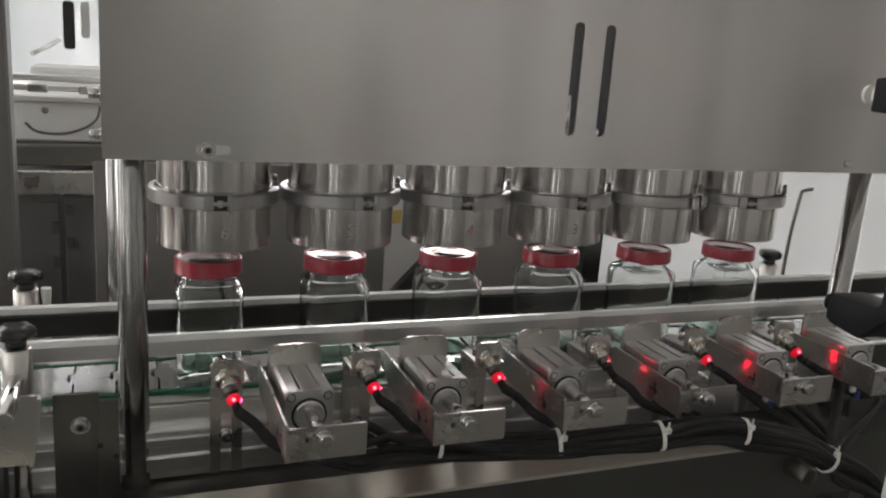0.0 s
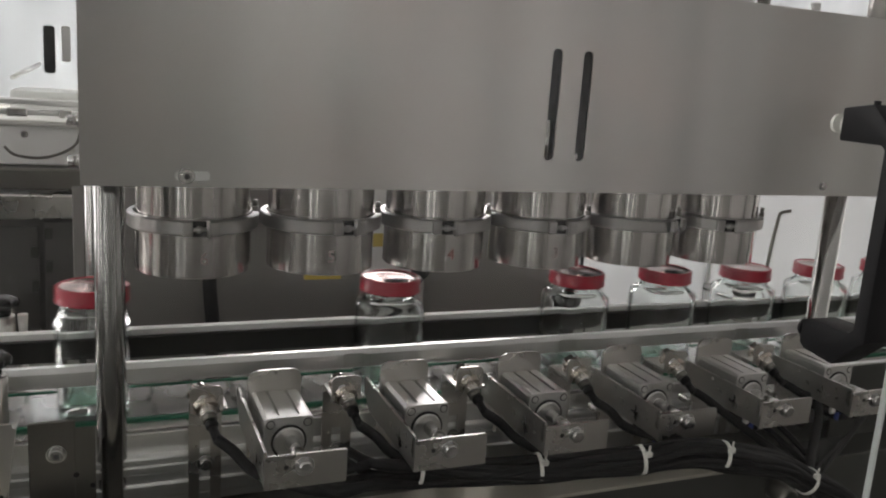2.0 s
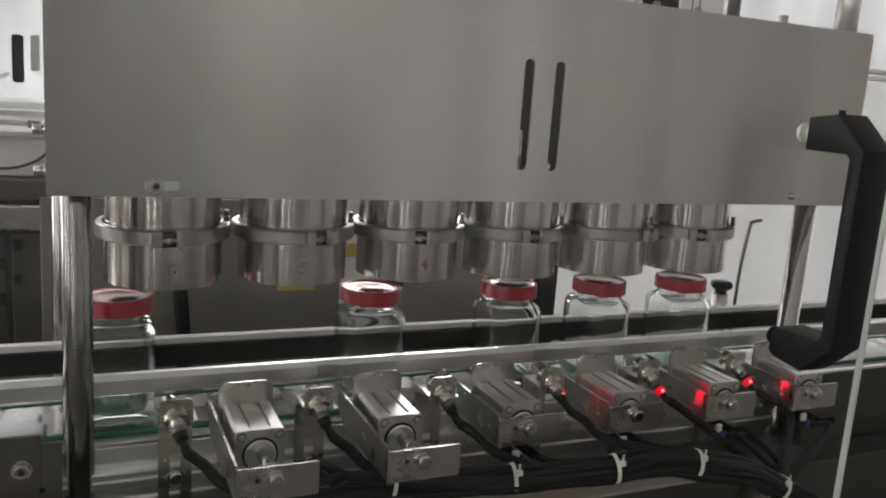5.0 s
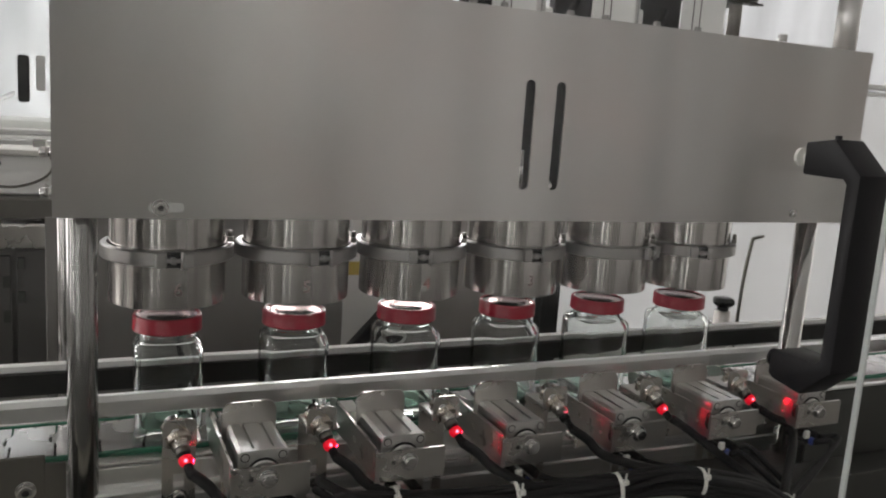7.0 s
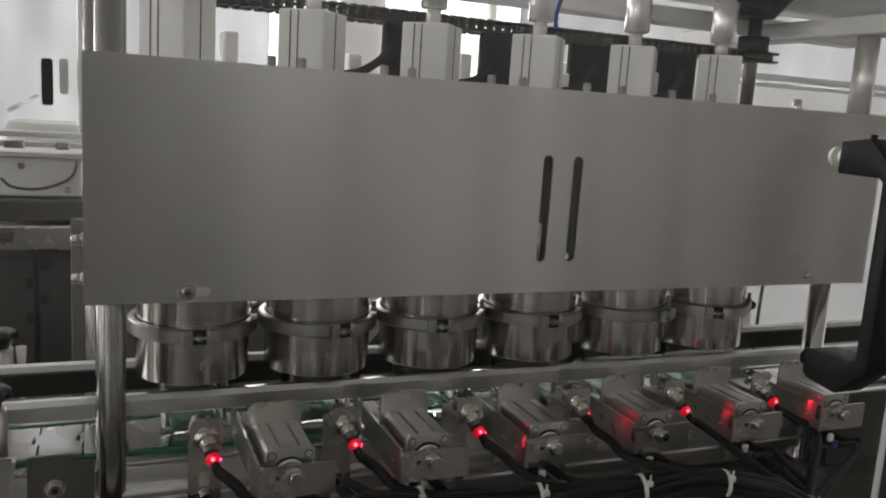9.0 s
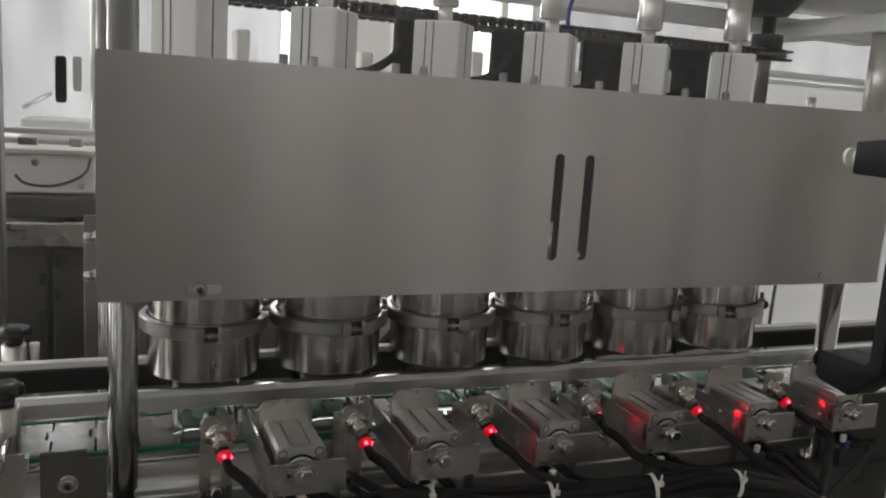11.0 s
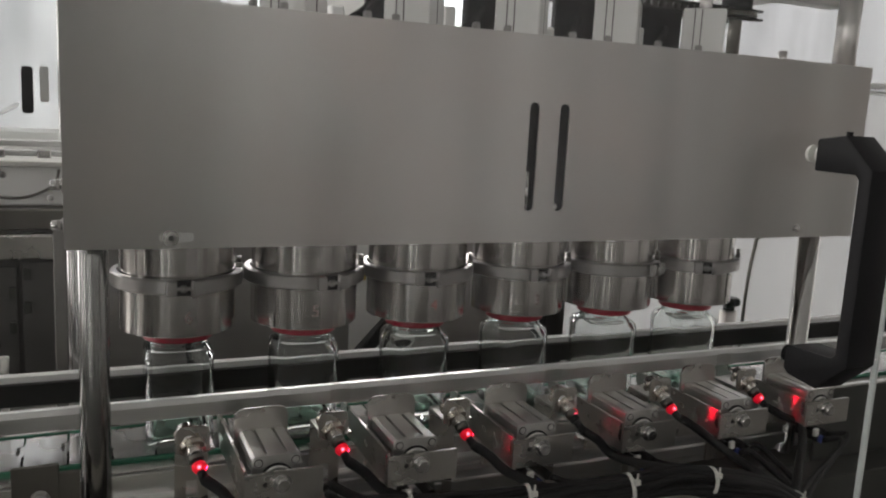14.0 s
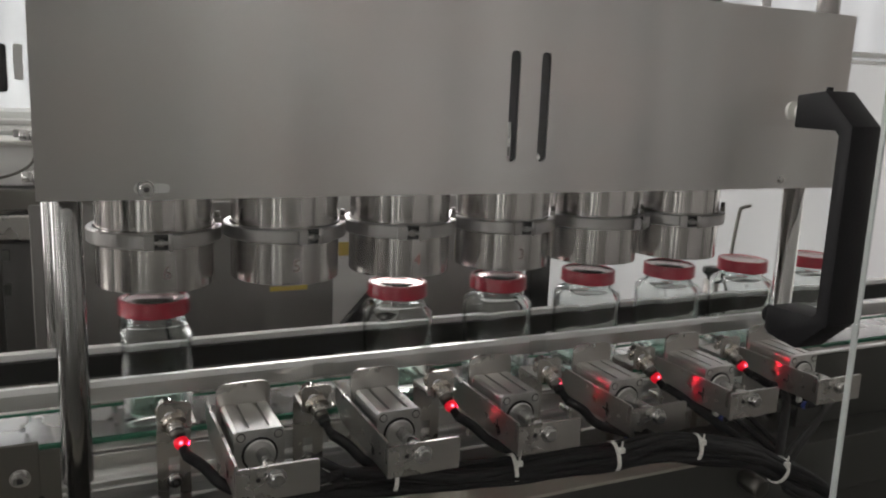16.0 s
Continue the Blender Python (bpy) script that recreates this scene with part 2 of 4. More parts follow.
_b.inputs["Transmission Weight"].default_value, _b.inputs["Roughness"].default_value, _b.inputs["IOR"].default_value = 1.0, 0.02, 1.46
# greener thick base, part of it the wear strips' green reflection in the colour
GLASS_BASE = GLASS.copy()
GLASS_BASE.name = "thick_green_glass"
GLASS_BASE.node_tree.nodes["Principled BSDF"].inputs["Base Color"].default_value = (0.72, 0.94, 0.84, 1)


# ---- mesh helpers ----
def thing(name, at, label, category, group="", kind=""):
    ob = new(name)
    ob.location = at
    ob.empty_display_size = 0.02
    return tagged(ob, label, category, group, kind)


def part(name, bm, mat, parent, label=""):
    """One mesh object under a thing or a part; coordinates are given in the world."""
    root = parent
    while root is not None and root.parent is not None:
        root = root.parent
    if root is not None:
        bm.transform(Matrix.Translation(-root.location))
    me = bpy.data.meshes.new(name)
    bm.to_mesh(me)
    bm.free()
    me.materials.append(mat)
    ob = new(name, me)
    ob.parent = parent
    if label:
        ob["label"] = label
    return ob


def solid(name, bm, mat, label, category, kind="", group=""):
    """A top-level thing that is one mesh, with its origin at its base."""
    vs = [v.co for v in bm.verts]
    c = Vector(((min(v.x for v in vs) + max(v.x for v in vs)) / 2, (min(v.y for v in vs) + max(v.y for v in vs)) / 2, min(v.z for v in vs)))
    bm.transform(Matrix.Translation(-c))
    ob = part(name, bm, mat, None)
    ob.location = c
    return tagged(ob, label, category, group, kind)


def smooth(bm, angle=40):
    for f in bm.faces:
        f.smooth = True
    for e in bm.edges:
        if len(e.link_faces) == 2 and e.calc_face_angle(0) > radians(angle):
            e.smooth = False
    return bm


def box(bm, x0, x1, y0, y1, z0, z1, bevel=0.0, seg=2, m=None):
    ret = bmesh.ops.create_cube(bm, size=1.0)
    vs = ret["verts"]
    for v in vs:
        v.co = Vector((x0 + (v.co.x + 0.5) * (x1 - x0), y0 + (v.co.y + 0.5) * (y1 - y0), z0 + (v.co.z + 0.5) * (z1 - z0)))
    if m is not None:
        bmesh.ops.transform(bm, matrix=m, verts=vs)
    if bevel:
        es = list({e for v in vs for e in v.link_edges})
        bmesh.ops.bevel(bm, geom=es, offset=bevel, segments=seg, affect="EDGES", profile=0.6)
    return bm


def B(*a, **k):
    return box(bmesh.new(), *a, **k)


def rod(bm, p0, p1, r, seg=20, r2=None, bevel=0.0):
    p0, p1 = Vector(p0), Vector(p1)
    d = p1 - p0
    q = d.to_track_quat("Z", "Y").to_matrix()
    r2 = r if r2 is None else r2
    b = min(bevel, 0.45 * d.length)
    rings = [(0.0, r - b), (b, r), (d.length - b, r2), (d.length, r2 - b)] if b else [(0.0, r), (d.length, r2)]
    loops = []
    for h, rad in rings:
        loops.append([bm.verts.new(p0 + q @ Vector((rad * math.cos(2 * math.pi * k / seg), rad * math.sin(2 * math.pi * k / seg), h))) for k in range(seg)])
    for a, c in zip(loops, loops[1:]):
        for k in range(seg):
            f = bm.faces.new((a[k], a[(k + 1) % seg], c[(k + 1) % seg], c[k]))
            f.smooth = True
    bm.faces.new(loops[0][::-1])
    bm.faces.new(loops[-1])
    return bm


def R(*a, **k):
    return rod(bmesh.new(), *a, **k)


def lathe(bm, prof, seg=48, at=(0, 0, 0), closed=True):
    """Profile of (radius, height), spun about z."""
    loops = []
    for r, z in prof:
        loops.append([bm.verts.new((at[0] + r * math.cos(2 * math.pi * k / seg), at[1] + r * math.sin(2 * math.pi * k / seg), at[2] + z)) for k in range(seg)])
    pairs = list(zip(loops, loops[1:])) + ([(loops[-1], loops[0])] if closed else [])
    for a, c in pairs:
        for k in range(seg):
            bm.faces.new((a[k], a[(k + 1) % seg], c[(k + 1) % seg], c[k]))
    bmesh.ops.recalc_face_normals(bm, faces=bm.faces)
    return smooth(bm, 35)


def spline(points, n=6):
    """A smooth way through the points."""
    ps = [Vector(q) for q in points]
    ps = [2 * ps[0] - ps[1]] + ps + [2 * ps[-1] - ps[-2]]
    out = []
    for i in range(1, len(ps) - 2):
        a, b, c, d = ps[i - 1:i + 3]
        for k in range(n):
            t = k / n
            out.append(0.5 * (2 * b + (c - a) * t + (2 * a - 5 * b + 4 * c - d) * t * t + (3 * b - a - 3 * c + d) * t ** 3))
    out.append(ps[-2])
    return out


def hose(bm, points, r, seg=10, n=6):
    way = spline(points, n)
    loops = []
    up = Vector((0.13, 0.21, 1))
    for i, q in enumerate(way):
        d = (way[min(i + 1, len(way) - 1)] - way[max(i - 1, 0)]).normalized()
        s = d.cross(up).normalized()
        u = s.cross(d)
        loops.append([bm.verts.new(q + r * (math.cos(2 * math.pi * k / seg) * s + math.sin(2 * math.pi * k / seg) * u)) for k in range(seg)])
    for a, c in zip(loops, loops[1:]):
        for k in range(seg):
            bm.faces.new((a[k], a[(k + 1) % seg], c[(k + 1) % seg], c[k])).smooth = True
    bm.faces.new(loops[0][::-1])
    bm.faces.new(loops[-1])
    bmesh.ops.recalc_face_normals(bm, faces=bm.faces)
    return bm


def H(points, r, seg=10, n=6):
    return hose(bmesh.new(), points, r, seg, n)


def prism(outline, y0, y1, axis="y"):
    """A flat plate with the outline (pairs) in xz (axis y) or xy (axis z), from y0 to y1."""
    bm = bmesh.new()
    def co(u, v, w):
        return (u, w, v) if axis == "y" else (u, v, w) if axis == "z" else (w, u, v)
    a = [bm.verts.new(co(u, v, y0)) for u, v in outline]
    b = [bm.verts.new(co(u, v, y1)) for u, v in outline]
    n = len(outline)
    for k in range(n):
        bm.faces.new((a[k], a[(k + 1) % n], b[(k + 1) % n], b[k]))
    bm.faces.new(a[::-1])
    bm.faces.new(b)
    bmesh.ops.recalc_face_normals(bm, faces=bm.faces)
    return bm


def rounded(x0, x1, z0, z1, r, seg=6, corners=(1, 1, 1, 1)):
    """Outline of a rectangle with rounded corners: lower left, lower right, upper right, upper left."""
    out = []
    for (cx, cz, a0), on in zip(((x0 + r, z0 + r, 180), (x1 - r, z0 + r, 270), (x1 - r, z1 - r, 0), (x0 + r, z1 - r, 90)), corners):
        if on:
            out += [(cx + r * math.cos(radians(a0 + 90 * k / seg)), cz + r * math.sin(radians(a0 + 90 * k / seg))) for k in range(seg + 1)]
        else:
            out.append((x0 if cx < (x0 + x1) / 2 else x1, z0 if cz < (z0 + z1) / 2 else z1))
    return out


def hex_bolt(name, parent, at, way, r=0.006, h=0.005, mat=None, socket=False):
    """A bolt head on a washer; way is the direction in which it stands out."""
    at, way = Vector(at), Vector(way).normalized()
    bm = rod(bmesh.new(), at, at + way * 0.0016, r * 1.35, 20)
    rod(bm, at + way * 0.0016, at + way * (0.0016 + h), r, 20 if socket else 6, bevel=0.0008)
    ob = part(name, bm, mat or POLISHED, parent)
    if socket:
        top = at + way * (0.0017 + h)
        part("socket", R(top - way * 0.001, top, r * 0.5, 6), DARK_HOLE, ob)
    return ob

P = 0.14          # pitch of the six stations
BELT = 0.8905     # top of the conveyor chain
TABLE = 0.80
UP, DOWN = 0.0, -0.0802

# ---- structure ----
def slab(name, x0, x1, y0, y1, z0, z1, mat, label, category):
    return solid(name, B(x0, x1, y0, y1, z0, z1), mat, label, category, "structure")


X0, X1, Y0, Y1, TOP = -4.5, 6.5, -5.0, 4.0, 3.4
slab("floor", X0, X1, Y0, Y1, -0.1, 0.0, FLOOR, "grey worn workshop floor", "floor")
slab("ceiling", X0, X1, Y0, Y1, TOP, TOP + 0.1, CEILING, "pale workshop ceiling", "ceiling")


def wall_with_windows(name, y, thick, spans, z0, z1, mat):
    """A wall along x with openings given as spans of x, all from z0 to z1."""
    bm = bmesh.new()
    box(bm, X0, X1, y, y + thick, 0, z0)
    box(bm, X0, X1, y, y + thick, z1, TOP)
    edges = [X0] + [v for s in spans for v in s] + [X1]
    for a, b in zip(edges[::2], edges[1::2]):
        box(bm, a, b, y, y + thick, z0, z1)
    return solid(name, bm, mat, "painted workshop wall with window openings", "wall", "structure")


BACK_SPANS = [(-3.6, -0.46), (0.06, 1.25), (1.5, 3.1), (3.5, 5.6)]
# unseen narrow openings, added for upright streaks on the chambers
FRONT_SPANS = [(-3.9, -3.4), (-2.3, -2.0), (-1.2, -1.05)]
FRONT_WATTS = [FRONT_W, FRONT_W, FRONT_W]
wall_with_windows("wall_north", Y1, 0.2, BACK_SPANS, 0.95, 3.3, WALL)
wall_with_windows("wall_south", Y0 - 0.2, 0.2, FRONT_SPANS, 0.06, 3.34, ROOM_WALL)
west = bmesh.new()
WEST = [(-2.6, -2.25), (-0.75, -0.45), (1.6, 2.8)]
box(west, X0 - 0.2, X0, Y0, Y1, 0, 0.9)
box(west, X0 - 0.2, X0, Y0, Y1, 2.9, TOP)
for a, b in zip([Y0, -2.25, -0.45, 2.8], [-2.6, -0.75, 1.6, Y1]):
    box(west, X0 - 0.2, X0, a, b, 0.9, 2.9)
solid("wall_west", west, ROOM_WALL, "painted workshop wall with window openings", "wall", "structure")
for a, b in WEST:
    window_light("window_daylight", X0 - 0.04, (a + b) / 2, 1.9, b - a - 0.05, 1.95, WEST_W * (b - a), (0, (a + b) / 2, 1.4))
slab("backdrop_3", X0 - 0.62, X0 - 0.6, Y0, Y1, 0, TOP, DAYLIGHT, "bright overcast daylight beyond the windows", "backdrop")
slab("wall_east", X1, X1 + 0.2, Y0, Y1, 0, TOP, WALL, "white painted workshop wall", "wall")


def window(name, x0, x1, y, z0, z1):
    w = thing(name, ((x0 + x1) / 2, y, z0), "white framed workshop window with bright daylight outside", "window", kind="structure")
    bm = bmesh.new()
    for a, b, c, d in ((x0, x1, z0, z0 + 0.06), (x0, x1, z1 - 0.06, z1), (x0, x0 + 0.06, z0 + 0.06, z1 - 0.06), (x1 - 0.06, x1, z0 + 0.06, z1 - 0.06)):
        box(bm, a, b, y - 0.03, y + 0.03, c, d, 0.004, 1)
    n = max(1, round((x1 - x0) / 0.8))
    for k in range(1, n):
        c = x0 + (x1 - x0) * k / n
        box(bm, c - 0.025, c + 0.025, y - 0.025, y + 0.025, z0 + 0.06, z1 - 0.06, 0.004, 1)
    part("window_frame", bm, WHITE, w)


for k, (a, b) in enumerate(BACK_SPANS):
    window("window_%d" % (k + 1), a, b, Y1 + 0.1, 0.95, 3.3)
    window_light("window_daylight", (a + b) / 2, Y1 + 0.04, 2.12, b - a - 0.1, 2.25, BACK_W * (b - a), ((a + b) / 2, 0, 1.6))
for k, (a, b) in enumerate(FRONT_SPANS):
    window("window_%d" % (k + 5), a, b, Y0 - 0.1, 0.06, 3.34)
    window_light("window_daylight", (a + b) / 2, Y0 - 0.04, 1.7, b - a - 0.05, 3.2, FRONT_WATTS[k] * (b - a), ((a + b) / 2, 0, 1.4))
slab("backdrop_1", X0, X1, Y1 + 0.6, Y1 + 0.62, 0, TOP, DAYLIGHT, "bright overcast daylight beyond the windows", "backdrop")
slab("backdrop_2", X0, X1, Y0 - 0.62, Y0 - 0.6, 0, TOP, DAYLIGHT, "bright overcast daylight beyond the windows", "backdrop")

# unseen ribbed panel, added to brighten the middle of the cover
bm = bmesh.new()
for k in range(33):
    box(bm, 0.85, 5.0, Y0 + 0.002, Y0 + 0.05, 0.0 + 0.095 * k, 0.088 + 0.095 * k, 0.012, 1)
solid("cover_reflector", bm, REFLECTOR, "unseen pale ribbed panel that brightens the cover", "door", "structure")

# ---- machine base ----
base = thing("machine_table", (0.35, 0.1, 0.0), "brushed steel machine table with a cabinet below", "table")
part("tabletop", B(-1.1, 1.6, -0.16, 0.55, TABLE - 0.03, TABLE, 0.003), DARK_STEEL, base)
part("cabinet", B(-1.05, 1.55, -0.12, 0.5, 0.08, TABLE - 0.034, 0.004), DARK_PANEL, base)
part("front_ledge", B(-1.1, 0.640, -0.215, -0.164, TABLE + 0.028, TABLE + 0.032, 0.001), LEDGE, base, "olive grey steel ledge sheet")
part("front_apron", B(-1.1, 1.6, -0.213, -0.164, TABLE - 0.05, TABLE + 0.0278, 0.002), DARK_PANEL, base, "dark table apron")
part("cable_gland", R((0.663, -0.2132, 0.800), (0.663, -0.244, 0.798), 0.0125, 24, bevel=0.002), DARK_STEEL, base, "round steel cable gland")
for x in (-0.95, 0.3, 1.45):
    for y in (-0.05, 0.42):
        part("foot", R((x, y, 0), (x, y, 0.078), 0.03, 16, bevel=0.004), BLACK, base)

# ---- conveyor ----
CX0, CX1 = -2.86, 3.95
conv = thing("conveyor", (0.3, 0, TABLE), "slat chain conveyor with aluminium side profiles and green wear strips", "conveyor")
for s in (-1, 1):
    bm = bmesh.new()
    y0, y1 = (-0.085, -0.058) if s < 0 else (0.058, 0.085)
    for z0, z1 in ((0.8545, 0.862), (0.8435, 0.8535), (0.8165, 0.8325)):
        box(bm, CX0, CX1, y0, y1, z0, z1, 0.0015, 1)
    box(bm, CX0, CX1, y0 + 0.004, y1 - 0.004, 0.8165, 0.8600)
    box(bm, CX0, CX1, y0 + 0.012, y1 - 0.006, 0.803, 0.884)
    part("side_profile", bm, ALU, conv)
    part("side_rail", B(CX0, CX1, min(s * 0.050, s * 0.068), max(s * 0.050, s * 0.068), 0.8845, 0.8875, 0.001, 1), BRACKET, conv)
    part("wear_strip", B(CX0, CX1, min(s * 0.0445, s * 0.0495), max(s * 0.0445, s * 0.0495), 0.872, 0.8915, 0.001, 1), GREEN, conv, "green plastic wear strip")
for x in (CX0 + 0.1, -1.4, -0.6, 1.4, 2.2, 3.1, CX1 - 0.1):
    on_table = -1.1 < x < 1.5
    part("leg", B(x - 0.02, x + 0.02, -0.05, 0.05, TABLE if on_table else 0.0, 0.803, 0.002, 1), ALU, conv)
# bed below the slats, its shade put into the colour
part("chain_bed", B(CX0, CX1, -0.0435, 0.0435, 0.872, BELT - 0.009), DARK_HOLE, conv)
# the chain runs along the bed: a hinge strip below that carries the slats
LINK, SLATS, CHAIN0 = 0.0428, 103, -2.8348
chain = part("slat_chain", B(CHAIN0, CHAIN0 + LINK * SLATS, -0.012, 0.012, BELT - 0.0085, BELT - 0.0035), OILED, conv, "dark hinge strip under the slats")
bm = bmesh.new()
TONGUE = [(0.0, -0.0415), (0.0404, -0.0415), (0.0404, -0.006), (0.0350, -0.004), (0.0350, 0.016), (0.0404, 0.018), (0.0404, 0.0415), (0.0, 0.0415), (0.0, 0.0198), (-0.0048, 0.0172), (-0.0048, -0.0062), (0.0, -0.0082)]
a = [bm.verts.new((CHAIN0 + u, v, BELT - 0.003)) for u, v in TONGUE]
b = [bm.verts.new((CHAIN0 + u, v, BELT)) for u, v in TONGUE]
for k in range(12):
    bm.faces.new((a[k], a[(k + 1) % 12], b[(k + 1) % 12], b[k]))
bm.faces.new(a[::-1])
bm.faces.new(b)
slat = part("slat", bm, CHAIN_PLATE, chain, "bright steel chain slat")
for k in range(1, SLATS):
    ob = new("slat", slat.data)
    ob.parent = chain
    ob.location = (LINK * k, 0, 0)

# guide rails
rail_f = thing("guide_rail", (0.2, -0.047, 0.9335), "bright aluminium guide rail in front of the jars", "guide rail", "guide rails")
part("rail_bar", prism([(-0.0445, 0.9335), (-0.0550, 0.9335), (-0.0560, 0.9345), (-0.0560, 0.9488), (-0.0515, 0.9540), (-0.0445, 0.9540)], -0.75, 0.868, "x"), ALU, rail_f)
part("wear_face", B(-0.75, 0.866, -0.0443, -0.0395, 0.936, 0.9515, 0.001, 1), STRIP, rail_f)
for x in (-0.19, 0.17, 0.45, 0.73):
    part("lug", B(x - 0.012, x + 0.012, -0.0575, -0.0565, 0.9365, 0.951, 0.0004, 1), ALU_BODY, rail_f)
rail_b = thing("guide_rail", (0.2, 0.047, 0.929), "aluminium guide rail with a black plastic face", "guide rail", "guide rails")
# paler matt bar puts the white reflection along its top into the colour
part("rail_bar", B(-0.75, 1.6, 0.0475, 0.060, 0.929, 0.9588, 0.0012, 2), ALU_MATT, rail_b)
part("wear_face", B(-0.75, 1.6, 0.0395, 0.0472, 0.927, 0.9520, 0.001, 1), STRIP, rail_b, "black plastic guide face")


def star_knob(parent, at, r=0.017):
    bm = bmesh.new()
    x, y, z = at
    n = 30
    prof = [(0.62, 0.0), (0.95, 0.004), (1.0, 0.009), (0.9, 0.0135), (0.5, 0.0155)]
    loops = []
    for f, h in prof:
        loops.append([bm.verts.new((x + r * f * (1 + 0.10 * math.cos(6 * a)) * math.cos(a), y + r * f * (1 + 0.10 * math.cos(6 * a)) * math.sin(a), z + h)) for a in (2 * math.pi * k / n for k in range(n))])
    for a, c in zip(loops, loops[1:]):
        for k in range(n):
            bm.faces.new((a[k], a[(k + 1) % n], c[(k + 1) % n], c[k])).smooth = True
    bm.faces.new(loops[0][::-1])
    bm.faces.new(loops[-1])
    rod(bm, (x, y, z - 0.007), (x, y, z + 0.0005), r * 0.55, 16)
    return part("star_knob", bm, KNOB, parent, "black plastic star knob")


def rail_clamp(x, y, way, label):
    """Upright holder with a cross rod to the rail and a star knob on top; way: towards the rail."""
    c = thing("rail_clamp", (x, y, TABLE), label, "clamp", "rail clamps")
    bm = R((x, y, TABLE), (x, y, 0.944), 0.008, 16)
    part("upright", bm, POLISHED, c)
    part("clamp_block", R((x, y, 0.890), (x, y, 0.9665), 0.0135, 24, bevel=0.0015), BRACKET, c)
    part("cross_rod", R((x, y - way * 0.100, 0.938), (x, y + way * 0.036, 0.938), 0.0070, 16, bevel=0.001), POLISHED, c)
    star_knob(c, (x, y, 0.973))
    part("foot_plate", B(x - 0.03, x + 0.03, y - 0.03, y + 0.03, TABLE, TABLE + 0.006, 0.001, 1), BRACKET, c)
    return c


rail_clamp(-0.188, -0.096, 1, "steel guide rail clamp with a black star knob, before the rail")
rail_clamp(-0.198, 0.1, -1, "steel guide rail clamp with a black star knob, behind the rail")
rail_clamp(0.885, 0.105, -1, "steel guide rail clamp with a black star knob, by the outfeed")

solid("white_plug", rod(R((-0.1772, 0.1, TABLE), (-0.1772, 0.1, 0.94), 0.004, 16), (-0.1772, 0.1, 0.94), (-0.1772, 0.1, 0.9665), 0.0040, 16, r2=0.0058), WHITE, "white plastic plug on a rod behind the guide rail", "plug")

# side plate at the infeed
sp = thing("side_plate", (-0.13, -0.1, TABLE), "dull steel side plate bolted to the conveyor", "plate")
bm = B(-0.159, -0.1183, -0.104, -0.100, TABLE, 0.9185, 0.0008, 1)
box(bm, -0.1185, -0.1005, -0.104, -0.100, TABLE, 0.9096)
part("plate", bm, DARK_STEEL, sp)
part("hole", R((-0.1035, -0.1045, 0.8497), (-0.1035, -0.1041, 0.8497), 0.0026, 12), DARK_HOLE, sp)
part("spacer", B(-0.150, -0.108, -0.0998, -0.0855, 0.81, 0.88, 0.001, 1), DARK_STEEL, sp)
hex_bolt("bolt", sp, (-0.135, -0.1042, 0.886), (0, -1, 0), 0.0068, 0.006, socket=True)
part("hole", R((-0.118, -0.1045, 0.8624), (-0.118, -0.1041, 0.8624), 0.0028, 12), DARK_HOLE, sp)
sp2 = thing("angle_bracket", (-0.20, -0.11, TABLE), "bent steel angle bracket beside the clamp", "bracket")
part("web", prism([(-0.30, 0.862), (-0.1742, 0.860), (-0.1655, 0.9285), (-0.30, 0.93)], -0.125, -0.122), BRACKET, sp2)
part("rib", prism([(-0.1775, 0.8605), (-0.1742, 0.860), (-0.1655, 0.9285), (-0.1688, 0.9285)], -0.134, -0.1252), ARM, sp2)
part("foot", B(-0.26, -0.20, -0.1218, -0.095, TABLE, 0.862, 0.001, 1), DARK_STEEL, sp2)


# ---- stations: sensor and stop cylinder ----
SENSOR_AXIS = Vector((0.0060, -0.0215, -0.0160)).normalized()


